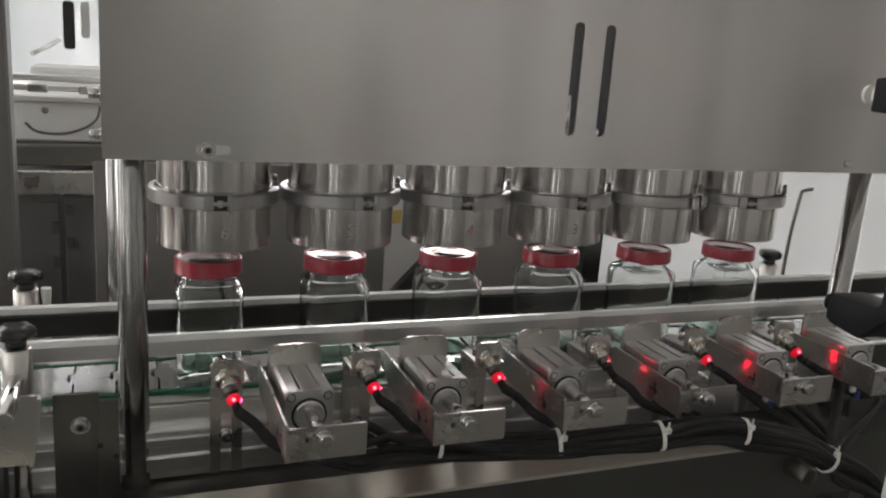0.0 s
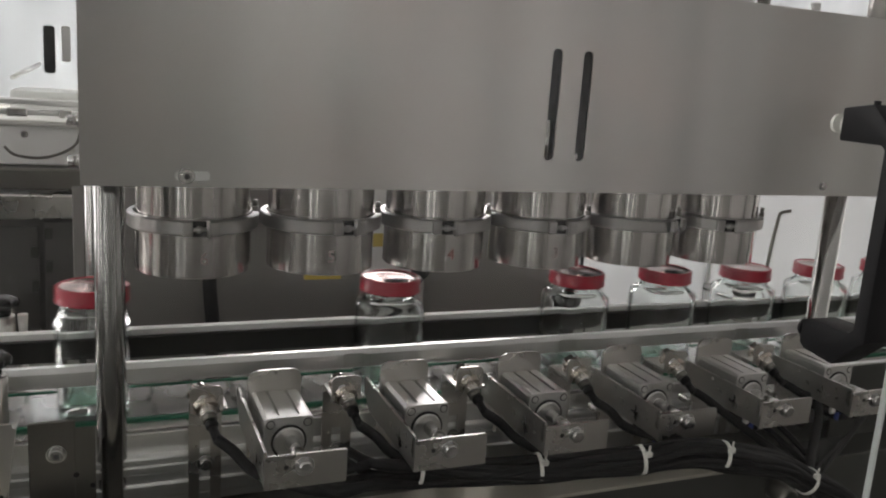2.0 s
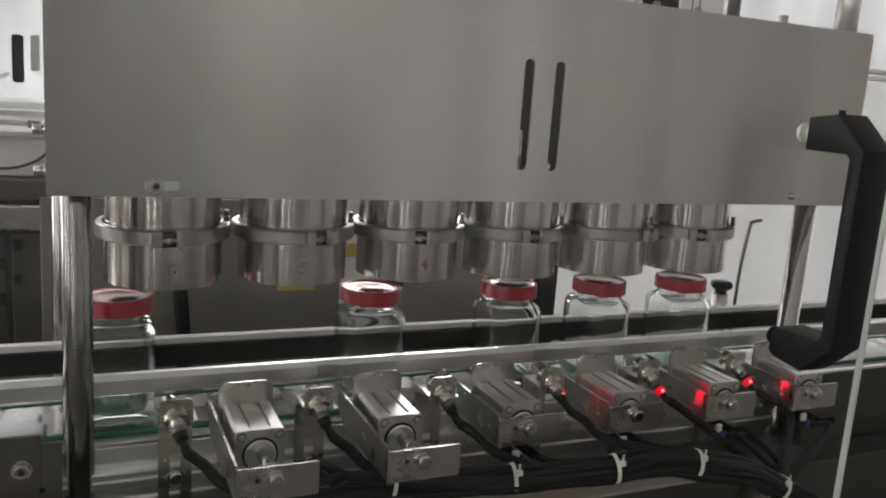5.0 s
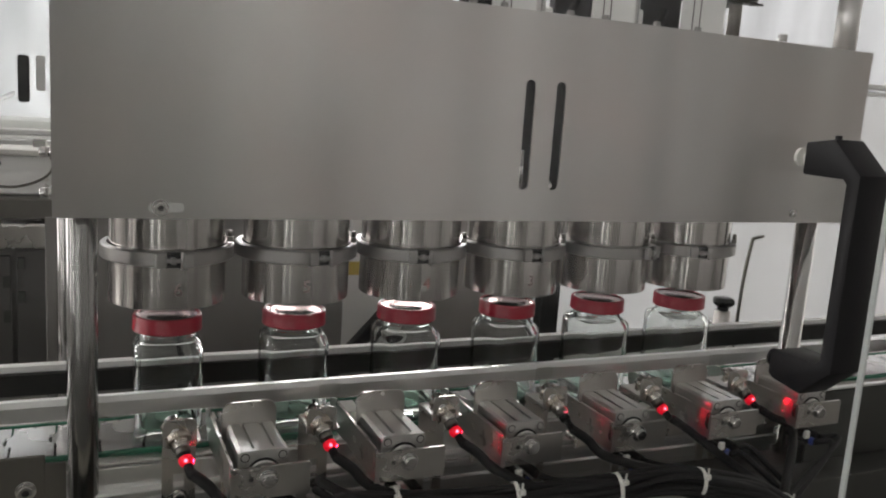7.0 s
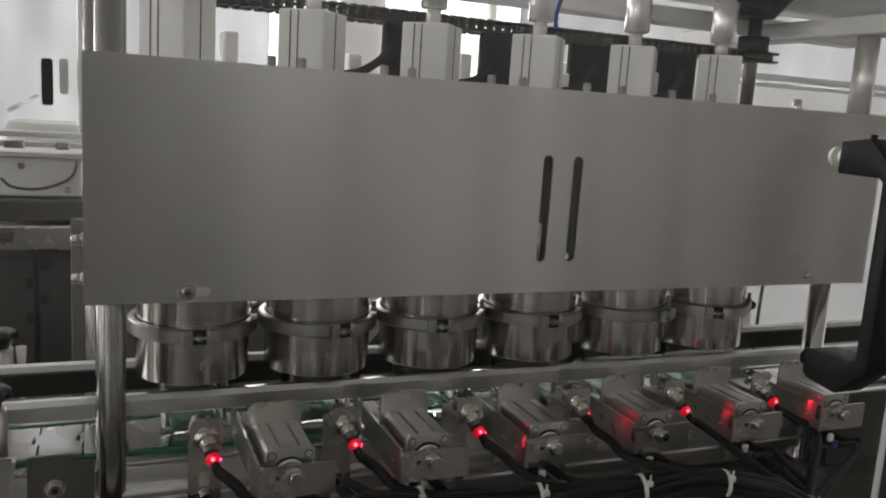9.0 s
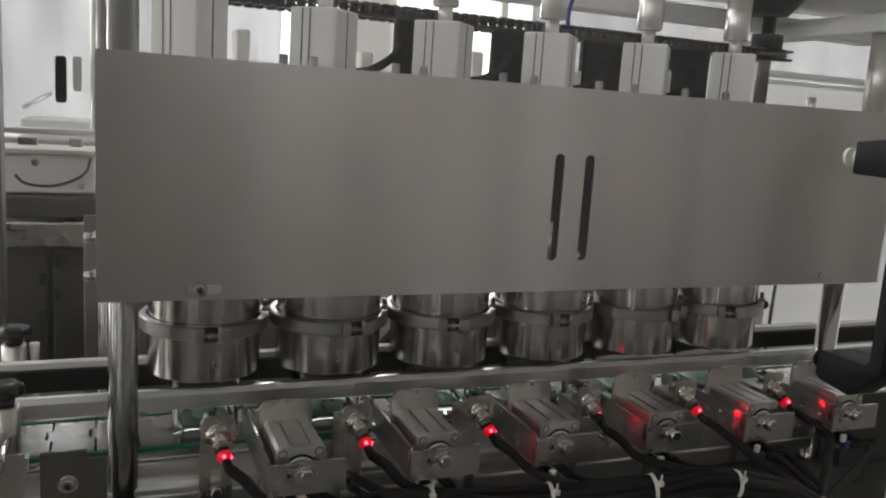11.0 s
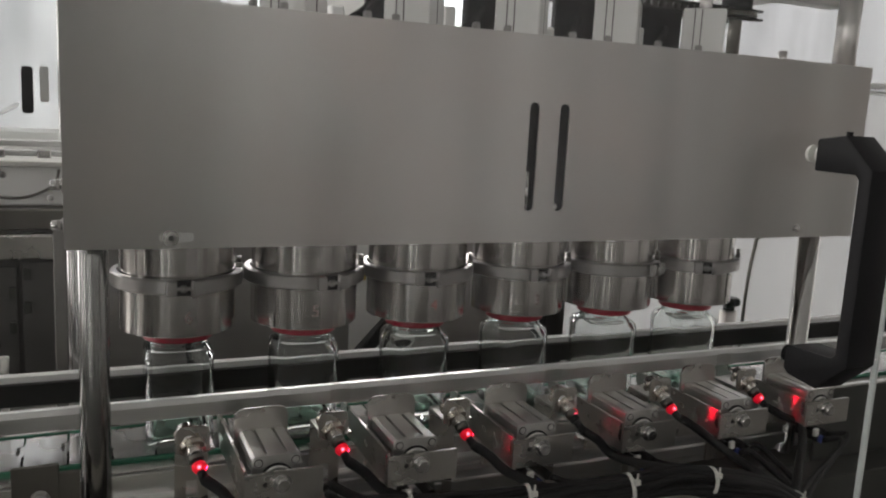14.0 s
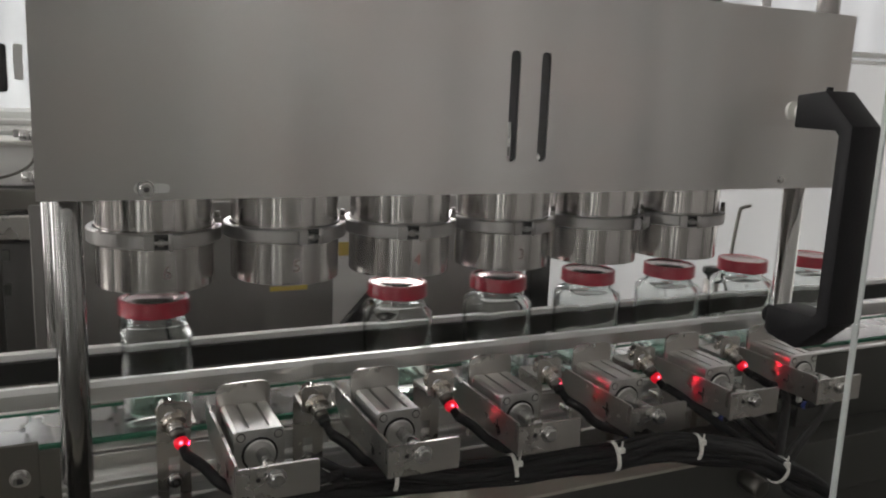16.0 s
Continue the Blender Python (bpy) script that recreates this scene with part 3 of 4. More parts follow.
def sensor():
    s = thing("jar_sensor", (0, -0.09, 0.84), "barrel photo sensor with a red light on a slotted steel bracket", "sensor", "jar sensors")
    bm = prism(rounded(-0.0125, -0.0015, 0.810, 0.930, 0.002, 3), -0.0885, -0.0860)
    for x0, x1, z0, z1 in ((0.0095, 0.0205, 0.810, 0.930), (-0.0015, 0.0095, 0.878, 0.930)):
        box(bm, x0, x1, -0.0885, -0.0860, z0, z1)
    br = part("bracket", bm, BRACKET, s)
    part("bracket_arm", B(-0.0125, 0.0205, -0.1318, -0.0890, 0.9275, 0.9300), BRACKET, s)
    part("bracket_face", prism(rounded(-0.0155, 0.0155, 0.9275, 0.9545, 0.006, 5, (0, 0, 1, 1)), -0.1345, -0.1320), BRACKET, s)
    hex_bolt("bolt", s, (0.0045, -0.0887, 0.853), (0, -1, 0), 0.0062, 0.006, socket=True)
    d = SENSOR_AXIS
    e = Vector((0.0032, -0.1545, 0.9215))
    a = e - d * 0.0675
    barrel = part("barrel", R(a + d * 0.020, a + d * 0.0550, 0.0076, 20, bevel=0.0006), POLISHED, s, "threaded nickel barrel")
    bm = bmesh.new()
    for k in range(3):
        rod(bm, a + d * (0.0475 + 0.0024 * k), a + d * (0.0487 + 0.0024 * k), 0.0081, 16)
    part("thread", bm, BRASS, barrel)
    part("nut", rod(R(a + d * 0.0405, a + d * 0.0455, 0.0124, 6), a + d * 0.0455, a + d * 0.0468, 0.0120, 20), BRASS, barrel)
    part("nut", R(a + d * 0.0260, a + d * 0.0310, 0.0124, 6), BRASS, barrel)
    part("collar", R(a + d * 0.0552, a + d * 0.0610, 0.0073, 20, bevel=0.0006), DARK_STEEL, s)
    part("tail", rod(R(a + d * 0.0612, a + d * 0.0690, 0.0062, 18, bevel=0.0012), a + d * 0.0688, a + d * 0.083, 0.0044, 14), BLACK, s, "black sensor tail")
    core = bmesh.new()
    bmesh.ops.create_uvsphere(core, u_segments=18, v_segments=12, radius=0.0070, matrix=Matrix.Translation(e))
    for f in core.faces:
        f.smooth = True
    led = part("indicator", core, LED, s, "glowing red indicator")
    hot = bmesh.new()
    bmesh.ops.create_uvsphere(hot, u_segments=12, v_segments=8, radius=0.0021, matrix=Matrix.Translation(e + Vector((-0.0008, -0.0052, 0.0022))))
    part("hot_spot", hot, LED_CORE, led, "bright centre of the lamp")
    # added glowing bead on the arm's side, brightens the red streak there
    glow_ball = bmesh.new()
    bmesh.ops.create_uvsphere(glow_ball, u_segments=12, v_segments=8, radius=0.0029, matrix=Matrix.Translation(e + Vector((0.0043, -0.0012, -0.0004))))
    part("arm_glow", glow_ball, SIDE_GLOW, led, "added red glow that lights the stop arm")
    return s


def stop_cylinder():
    c = thing("stop_cylinder", (0.0715, -0.12, 0.84), "compact pneumatic stop cylinder in a sheet steel bracket", "pneumatic cylinder", "stop cylinders")
    xc, zc, h = 0.0690, 0.9165, 0.0235
    # fixed rear plate with rounded top and a foot on the side profile
    part("rear_plate", prism(rounded(xc - 0.028, xc + 0.026, 0.868, 0.962, 0.010, 6, (0, 0, 1, 1)), -0.1215, -0.1185), BRACKET, c)
    part("support", B(xc - 0.02, xc + 0.02, -0.1183, -0.0855, 0.868, 0.876, 0.001, 1), BRACKET, c)
    # extruded body: square section with two slots in the top and each side
    o, s, dp = h, 0.0032, 0.0042
    sec = []
    def edge():
        return [(-o + 0.003, o), (-0.011, o), (-0.011, o - dp), (-0.011 + s, o - dp), (-0.011 + s, o), (0.008, o), (0.008, o - dp), (0.008 + s, o - dp), (0.008 + s, o), (o - 0.003, o)]
    for turn in (0, -90, -180, -270):
        ca, sa = math.cos(radians(turn)), math.sin(radians(turn))
        sec += [(xc + u * ca - v * sa, zc + u * sa + v * ca) for u, v in edge()]
    body = part("body", prism(sec, -0.1840, -0.1220), ALU_BODY, c, "extruded aluminium cylinder body")
    bm = prism(rounded(xc - o, xc + o, zc - o, zc + o, 0.004, 4), -0.1900, -0.1842)
    part("end_cap", bm, ALU_BODY, body)
    for u in (-1, 1):
        for w in (-1, 1):
            q = (xc + u * 0.0175, -0.1902, zc + w * 0.0175)
            part("lobe", R((q[0], -0.1901, q[2]), (q[0], -0.1908, q[2]), 0.0058, 20, bevel=0.0004), ALU_BODY, body)
            part("recess", R((q[0], -0.19085, q[2]), (q[0], -0.19105, q[2]), 0.0044, 16), DARK_HOLE, body)
            part("screw", R((q[0], -0.1911, q[2]), (q[0], -0.1917, q[2]), 0.0034, 16, bevel=0.0004), ALU_BODY, body)
    ring = bmesh.new()
    lathe(ring, [(0.0150, 0.0), (0.0170, 0.0), (0.0170, 0.0012), (0.0150, 0.0012)], 28)
    ring.transform(Matrix.Translation((xc, -0.1914, zc - 0.001)) @ Matrix.Rotation(radians(-90), 4, "X"))
    part("bore_ring", ring, DARK_HOLE, body)
    part("bush", R((xc, -0.1903, zc - 0.001), (xc, -0.1935, zc - 0.001), 0.0148, 28, bevel=0.0012), ALU_BODY, body)
    # moving: rod, front plate, side arm that reaches into the lane
    sl = part("front_plate", prism(rounded(0.0500, 0.1115, 0.8960, 0.9275, 0.0015, 2), -0.2430, -0.2400), BRACKET, c, "sheet steel front plate that slides with the rod")
    part("piston_rod", R((xc + 0.002, -0.2400, 0.9165), (xc + 0.002, -0.1930, 0.9165), 0.0066, 18), POLISHED, sl)
    part("side_arm", prism([(-0.2400, 0.8975), (-0.100, 0.8975), (-0.080, 0.915), (-0.080, 0.9305), (-0.2400, 0.9305)], 0.0370, 0.0396, "x"), ARM, sl)
    part("corner", B(0.0370, 0.0500, -0.2430, -0.2402, 0.8960, 0.9275), BRACKET, sl)
    hex_bolt("bolt", sl, (0.0722, -0.2432, 0.9160), (0, -1, 0), 0.0068, 0.006)
    part("hole", R((0.0560, -0.2434, 0.9160), (0.0560, -0.2431, 0.9160), 0.0022, 12), DARK_HOLE, sl)
    # air fitting below the body with a white clip
    part("air_fitting", R((xc - 0.004, -0.170, 0.8928), (xc - 0.004, -0.170, 0.880), 0.0055, 12), BLACK, c)
    part("elbow", R((xc - 0.004, -0.1640, 0.8770), (xc + 0.002, -0.196, 0.8750), 0.0055, 12, bevel=0.001), BLACK, c)
    part("collet", R((xc + 0.002, -0.1962, 0.8750), (xc + 0.0026, -0.1995, 0.8748), 0.0052, 12), BLUE, c, "blue release ring")
    part("elbow", R((xc + 0.017, -0.150, 0.8780), (xc + 0.020, -0.190, 0.8770), 0.0055, 12, bevel=0.001), BLACK, c)
    part("clip", B(xc - 0.012, xc - 0.004, -0.2000, -0.1950, 0.8800, 0.8900, 0.0012, 1), WHITE, c, "small white hose clip")
    return c


sensors, stops = [sensor()], [stop_cylinder()]
for i in range(1, 6):
    sensors.append(copy_thing(sensors[0], pose(P * i - (0.002 if i > 3 else 0), -0.09, 0.84)))
    stops.append(copy_thing(stops[0], pose(0.0715 + P * i, -0.12, 0.84)))

# ---- cables ----
rng = random.Random(4)
WAY = [(0.066, -0.205, 0.880), (0.105, -0.212, 0.880), (0.147, -0.216, 0.886), (0.195, -0.205, 0.876), (0.255, -0.210, 0.870), (0.325, -0.222, 0.872), (0.377, -0.238, 0.879), (0.430, -0.252, 0.883),
       (0.480, -0.262, 0.890), (0.515, -0.278, 0.890), (0.584, -0.285, 0.873), (0.632, -0.288, 0.850), (0.704, -0.300, 0.806), (0.740, -0.300, 0.700), (0.745, -0.29, 0.5)]
TIED = (3, 5, 7, 9, 11)
for i in range(6):
    tail = Vector((P * i + 0.0062, -0.1655, 0.9135))
    pts = [tail, tail + Vector((0.014, -0.011, -0.009)), tail + Vector((0.036, -0.028, -0.027))]
    j = next((k for k, q in enumerate(WAY) if q[0] > tail.x + 0.07), len(WAY) - 4)
    off = Vector((0, rng.uniform(-0.008, 0.008), rng.uniform(-0.010, 0.010)))
    pts += [Vector(q) + off + Vector((0, rng.uniform(-0.002, 0.002), rng.uniform(-0.002, 0.002))) for q in WAY[j:]]
    solid("sensor_cable", H(pts, 0.0054, 10), RUBBER, "black sensor cable running into the tied bundle", "cable", group="cables")
for i in range(6):
    f = Vector((P * i + 0.072, -0.2, 0.8748))
    j = next((k for k, q in enumerate(WAY) if q[0] > f.x + 0.05), len(WAY) - 4)
    off = Vector((0, rng.uniform(-0.010, 0.008), rng.uniform(-0.012, 0.006)))
    off2 = off + Vector((0, 0.009, 0.007))
    f2 = f + Vector((0.018, 0.008, 0.0022))
    pts2 = [f2, f2 + Vector((0.022, -0.012, -0.004))] + [Vector(q) + off2 for q in WAY[j:]]
    solid("air_hose", H(pts2, 0.0036, 8), RUBBER, "black air hose running into the tied bundle", "hose", group="hoses")
    pts = [f, f + Vector((0.02, -0.012, -0.004))] + [Vector(q) + off + Vector((0, rng.uniform(-0.003, 0.003), rng.uniform(-0.003, 0.003))) for q in WAY[j:]]
    solid("air_hose", H(pts, 0.0038, 8), RUBBER, "black air hose running into the tied bundle", "hose", group="hoses")
for k in range(9):
    off = [2 * math.pi * k / 9 + rng.uniform(-0.2, 0.2), rng.uniform(0.0065, 0.0120)]
    first_at = rng.choice((0, 1, 2, 3, 3, 4))
    pts = []
    for n_, q in enumerate(WAY[first_at:]):
        a = off[0] + 0.5 * n_ * (1 if k % 2 else -0.6)
        pts.append(Vector(q) + off[1] * Vector((0, math.cos(a), math.sin(a))))
    pts = [pts[0] + Vector((-0.008, 0.085, -0.022))] + pts
    solid("signal_cable", H(pts, rng.choice((0.0038, 0.0045, 0.0052)), 8), RUBBER, "black signal cable in the tied bundle", "cable", group="cables")
for k in TIED:
    q = Vector(WAY[k])
    t = thing("cable_tie", q, "white nylon cable tie round the black cable bundle", "cable tie", "cable ties")
    ring = bmesh.new()
    lathe(ring, [(0.0148, -0.0020), (0.0159, -0.0020), (0.0159, 0.0020), (0.0148, 0.0020)], 24)
    ring.transform(Matrix.Translation(q) @ Vector((0, 0, 1)).rotation_difference(Vector(WAY[k + 1]) - Vector(WAY[k - 1])).to_matrix().to_4x4())
    part("band", ring, WHITE, t)
    part("head", B(q.x - 0.0035, q.x + 0.0035, q.y - 0.0150, q.y - 0.0100, q.z + 0.0085, q.z + 0.0145, 0.0008, 1), WHITE, t)
    part("strap_end", H([(q.x, q.y - 0.013, q.z + 0.012), (q.x - 0.001, q.y - 0.014, q.z + 0.017), (q.x - 0.001, q.y - 0.0145, q.z + 0.022)], 0.0011, 6), WHITE, t)


# ---- capping head ----
head = thing("capping_head", (0.38, 0, TABLE), "brushed steel capping head with six turned chambers", "capping head")
PX0, PX1, PZ0, PZ1, PY = -0.109, 0.8735, 1.1466, 1.3735, -0.118


def cover_plate():
    """A sheet with two upright slots and an oval screw slot cut through it."""
    holes = [(0.3560, 0.3680, 1.1815, 1.3015), (0.3945, 0.4065, 1.1815, 1.3015), (-0.029, 0.003, 1.1525, 1.1615)]
    xs = sorted({PX0, PX1, *[h[0] for h in holes], *[h[1] for h in holes]})
    bm = bmesh.new()
    outer = [bm.verts.new((x, PY, z)) for x, z in rounded(PX0, PX1, PZ0, PZ1, 0.002, 2)]
    edges = [bm.edges.new((outer[k], outer[(k + 1) % len(outer)])) for k in range(len(outer))]
    for a, b, c, d in holes:
        r = min(b - a, d - c) / 2 - 1e-5
        ring = [bm.verts.new((x, PY, z)) for x, z in rounded(a, b, c, d, r, 8)]
        edges += [bm.edges.new((ring[k], ring[(k + 1) % len(ring)])) for k in range(len(ring))]
    bmesh.ops.triangle_fill(bm, edges=edges, use_beauty=True)
    bmesh.ops.recalc_face_normals(bm, faces=bm.faces)
    ext = bmesh.ops.extrude_face_region(bm, geom=bm.faces[:])
    bmesh.ops.translate(bm, vec=(0, 0.002, 0), verts=[v for v in ext["geom"] if isinstance(v, bmesh.types.BMVert)])
    bmesh.ops.recalc_face_normals(bm, faces=bm.faces)
    return bm


cover = part("cover_plate", cover_plate(), COVER, head, "brushed stainless steel front cover with two slots")
part("side_flange", B(PX0, PX0 + 0.002, PY + 0.0022, PY + 0.16, PZ0, PZ1, 0.0004, 1), COVER, cover)
part("side_flange", B(PX1 - 0.002, PX1, PY + 0.0022, PY + 0.16, PZ0, 1.343, 0.0004, 1), COVER, cover)
for z in (1.165, 1.202):
    hex_bolt("bolt", cover, (PX0 - 0.0003, -0.088, z), (-1, 0, 0), 0.0052, 0.009)
hex_bolt("bolt", cover, (-0.0185, PY - 0.0004, 1.157), (0, -1, 0), 0.0058, 0.004, socket=True)
hex_bolt("bolt", cover, (0.768, PY - 0.0004, 1.1590), (0, -1, 0), 0.0040, 0.004)
# added bright plate, stands in for the lit chamber behind the oval slot
part("bright_slot_plate", B(-0.034, 0.008, PY + 0.0045, PY + 0.0065, 1.1485, 1.1655, 0.0004, 1), ALU, cover)
# dark sheet stands in for the unlit inside of the head
part("slot_backing", B(0.34, 0.42, PY + 0.012, PY + 0.014, 1.17, 1.31), DARK_HOLE, head)
hex_bolt("slot_screw", head, (0.4002, PY + 0.0115, 1.1862), (0, -1, 0), 0.0035, 0.004)
part("slot_rod", R((0.3615, PY + 0.008, 1.175), (0.3615, PY + 0.008, 1.225), 0.0035, 12), POLISHED, head)
part("carrier_plate", B(PX0 + 0.004, PX1 - 0.004, -0.095, 0.075, 1.170, 1.190, 0.002, 1), BRACKET, head)
part("top_plate", B(PX0 + 0.004, PX1 + 0.012, -0.095, 0.075, 1.345, 1.360, 0.002, 1), BRACKET, head)


def number_mark(ch, text, cx, ang, z, size, ink):
    cu = bpy.data.curves.new("number_mark", "FONT")
    cu.body, cu.size, cu.align_x = text, size, "CENTER"
    ob = bpy.data.objects.new("number_mark", cu)
    scene.collection.objects.link(ob)
    me = bpy.data.meshes.new_from_object(ob.evaluated_get(bpy.context.evaluated_depsgraph_get()))
    bpy.data.objects.remove(ob)
    bm = bmesh.new()
    bm.from_mesh(me)
    for v in bm.verts:
        a = ang + v.co.x / 0.0605
        zz = z + v.co.y
        v.co = Vector((cx + 0.0609 * math.cos(a), 0.0609 * math.sin(a), zz))
    part("number_mark", bm, ink, ch, "red handwritten number")


STUDS = (0.064, 0.0945, 0.182, 0.2135, 0.308, 0.347, 0.433, 0.481, 0.556, 0.619)
HINGE = (6, 26, 14, 27, 64, 21)
for i in range(6):
    cx = P * i
    to_cam = math.atan2(-0.907, -0.09 - cx)
    ch = part("chamber", lathe(bmesh.new(), [(0.0565, 1.0425), (0.0595, 1.0425), (0.0605, 1.0437), (0.0605, 1.0945), (0.0565, 1.0945)], 64, (cx, 0, 0)), CHAMBER, head, "turned steel vacuum chamber")
    part("upper_body", lathe(bmesh.new(), [(0.0, 1.1000), (0.0597, 1.1000), (0.0597, 1.1695), (0.0, 1.1695)], 64, (cx, 0, 0), closed=False), CHAMBER, ch)
    part("gasket", lathe(bmesh.new(), [(0.045, 1.0948), (0.0612, 1.0948), (0.0612, 1.0997), (0.045, 1.0997)], 48, (cx, 0, 0)), DARK_HOLE, ch)
    part("plunger", lathe(bmesh.new(), [(0.0, 1.060), (0.030, 1.060), (0.032, 1.062), (0.032, 1.075), (0.010, 1.078), (0.010, 1.0995), (0.0, 1.0995)], 32, (cx, 0, 0), closed=False), DARK_STEEL, ch)
    ring = part("clamp_ring", lathe(bmesh.new(), [(0.0617, 1.0895), (0.0670, 1.0895), (0.0685, 1.0910), (0.0685, 1.1035), (0.0670, 1.1050), (0.0617, 1.1050)], 64, (cx, 0, 0)), CLAMP, ch, "hinged steel clamp ring")
    for da in (0, 172):
        a = to_cam + radians(HINGE[i] + da)
        m = Matrix.Translation((cx, 0, 0)) @ Matrix.Rotation(a, 4, "Z")
        part("lug", B(0.0687, 0.0742, -0.0190, -0.0085, 1.0898, 1.1047, 0.0015, 2, m=m), CLAMP, ring)
        part("lug", B(0.0687, 0.0742, 0.0085, 0.0190, 1.0898, 1.1047, 0.0015, 2, m=m), CLAMP, ring)
        # dark plate stands in for the shade between the lugs
        part("gap", B(0.0686, 0.0692, -0.0084, 0.0084, 1.0893, 1.1052, m=m), DARK_HOLE, ring)
        bolt = R((0.0712, -0.0084, 1.0968), (0.0712, 0.0084, 1.0968), 0.0022, 12)
        rod(bolt, (0.0712, -0.0045, 1.0968), (0.0712, 0.0005, 1.0968), 0.0040, 6)
        bolt.transform(m)
        part("bolt", bolt, CLAMP, ring)
        pin = R((0.0715, 0.0072, 1.0880), (0.0715, 0.0072, 1.1060), 0.0022, 12, bevel=0.0005)
        pin.transform(m)
        part("pin", pin, CLAMP, ring)
    a = to_cam + radians(84)
    m = Matrix.Translation((cx, 0, 0)) @ Matrix.Rotation(a, 4, "Z")
    wing = box(bmesh.new(), 0.0610, 0.0680, -0.0045, 0.0045, 1.1062, 1.1125, 0.002, 2, m=m)
    rod(wing, m @ Vector((0.0645, 0, 1.1125)), m @ Vector((0.0645, 0, 1.1190)), 0.0028, 12)
    part("wing_nut", wing, DARK_STEEL, ring, "dull wing nut")
    if i < 4:
        number_mark(ch, "6543"[i], cx, to_cam + radians((10, 12, 21, 26)[i]), 1.058, 0.0185, RED_INK if i == 2 else FAINT_INK)
    # actuator over the chamber, turned on its axis
    m = Matrix.Translation((cx - 0.020, -0.005, 0)) @ Matrix.Rotation(radians(49), 4, "Z")
    hw, at_top = 0.0275, 1.4385 if i else 1.52
    act = part("actuator", box(bmesh.new(), -hw, hw, -hw, hw, 1.361, at_top, 0.003, 2, m=m), ALU_MATT, head, "matt aluminium actuator body")
    # flat grey strips put the shade of the grooves on the faces
    for u in (0.0025, 0.0115):
        part("groove_shade", box(bmesh.new(), -hw - 0.0004, -hw + 0.0003, u, u + 0.0015, 1.363, at_top - 0.002, m=m), PANEL, act)
    part("groove_shade", box(bmesh.new(), -0.0020, 0.0, -hw - 0.0004, -hw + 0.0003, 1.363, at_top - 0.002, m=m), PANEL, act)
    if i:
        part("drive_rod", R((cx - 0.020, -0.005, 1.439), (cx - 0.020, -0.005, 1.456), 0.0085, 16), SATIN, act)
        part("coupling", R((cx - 0.020, -0.005, 1.4562), (cx - 0.020, -0.005, 1.510), 0.0165, 8, bevel=0.002), SATIN, act)
        part("coupling_hub", R((cx - 0.020, -0.005, 1.5103), (cx - 0.020, -0.005, 1.60), 0.011, 18), SATIN, act)
    for x in STUDS[2 * i:2 * i + 2]:
        part("stud", R((x, -0.070, 1.3602), (x, -0.070, 1.3850), 0.0045, 12, bevel=0.001), CLAMP, head)
    # black valve block and its hose behind
    if 0 < i < 5:
        part("valve_block", B(cx + (0.074, 0.061, 0.049, 0.018)[i - 1], cx + 0.112, 0.030, 0.044, 1.3602, 1.4415, 0.003, 1), BLACK, head, "black valve block")
    if 0 < i < 5:
        part("air_hose", H([(cx + 0.020, 0.02, 1.375), (cx + 0.040, 0.005, 1.380), (cx + 0.066, 0.015, 1.396), (cx + 0.082, 0.028, 1.414)], 0.005, 8), RUBBER, head)
    if i < 5:
        part("manifold", B(cx + 0.030, cx + 0.046, 0.025, 0.060, 1.3602, 1.412 - 0.012 * (i % 2), 0.002, 1), ALU_MATT, head)
part("stud", R((0.745, -0.085, 1.3602), (0.745, -0.085, 1.387), 0.006, 12, bevel=0.001), POLISHED, head)

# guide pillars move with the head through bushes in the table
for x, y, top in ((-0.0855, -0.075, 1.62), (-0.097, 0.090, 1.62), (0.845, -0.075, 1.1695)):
    # paler steel puts the brighter reflections on the right pillar into its colour
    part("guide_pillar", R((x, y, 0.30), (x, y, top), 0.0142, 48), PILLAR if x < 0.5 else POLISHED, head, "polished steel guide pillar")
part("support_rod", R((0.868, -0.075, 1.3602), (0.868, -0.075, 1.478), 0.0150, 40), SATIN, head, "bright chrome support rod")
# crossbeam on the pillars
part("crossbeam", B(0.842, 0.892, -0.125, 0.30, 1.4785, 1.5035, 0.002, 1), ALU_MATT, head)
part("beam_end", B(0.840, 0.894, -0.130, -0.1252, 1.4765, 1.5055, 0.001, 1), ALU_MATT, head)
part("rear_beam", B(0.05, 1.06, 0.100, 0.135, 1.488, 1.513, 0.002, 1), ALU_MATT, head)
part("bearing_plate", B(0.60, 1.06, -0.10, 0.16, 1.530, 1.560, 0.002, 1), ALU_MATT, head)
part("hub", R((0.782, 0.055, 1.5040), (0.782, 0.055, 1.5298), 0.030, 28, r2=0.052), BLACK, head)
part("idler_shaft", R((0.795, 0.062, 1.3602), (0.795, 0.062, 1.5030), 0.0095, 16), DARK_STEEL, head)
sp_ = part("sprocket", R((0.795, 0.062, 1.4475), (0.795, 0.062, 1.4525), 0.030, 28), DARK_STEEL, head)
part("sprocket_hub", R((0.795, 0.062, 1.4527), (0.795, 0.062, 1.478), 0.022, 24), BLACK, sp_)
part("blue_hose", H([(0.46, 0.05, 1.44), (0.455, 0.055, 1.47), (0.462, 0.05, 1.52), (0.455, 0.05, 1.58)], 0.003, 8), BLUE, head)


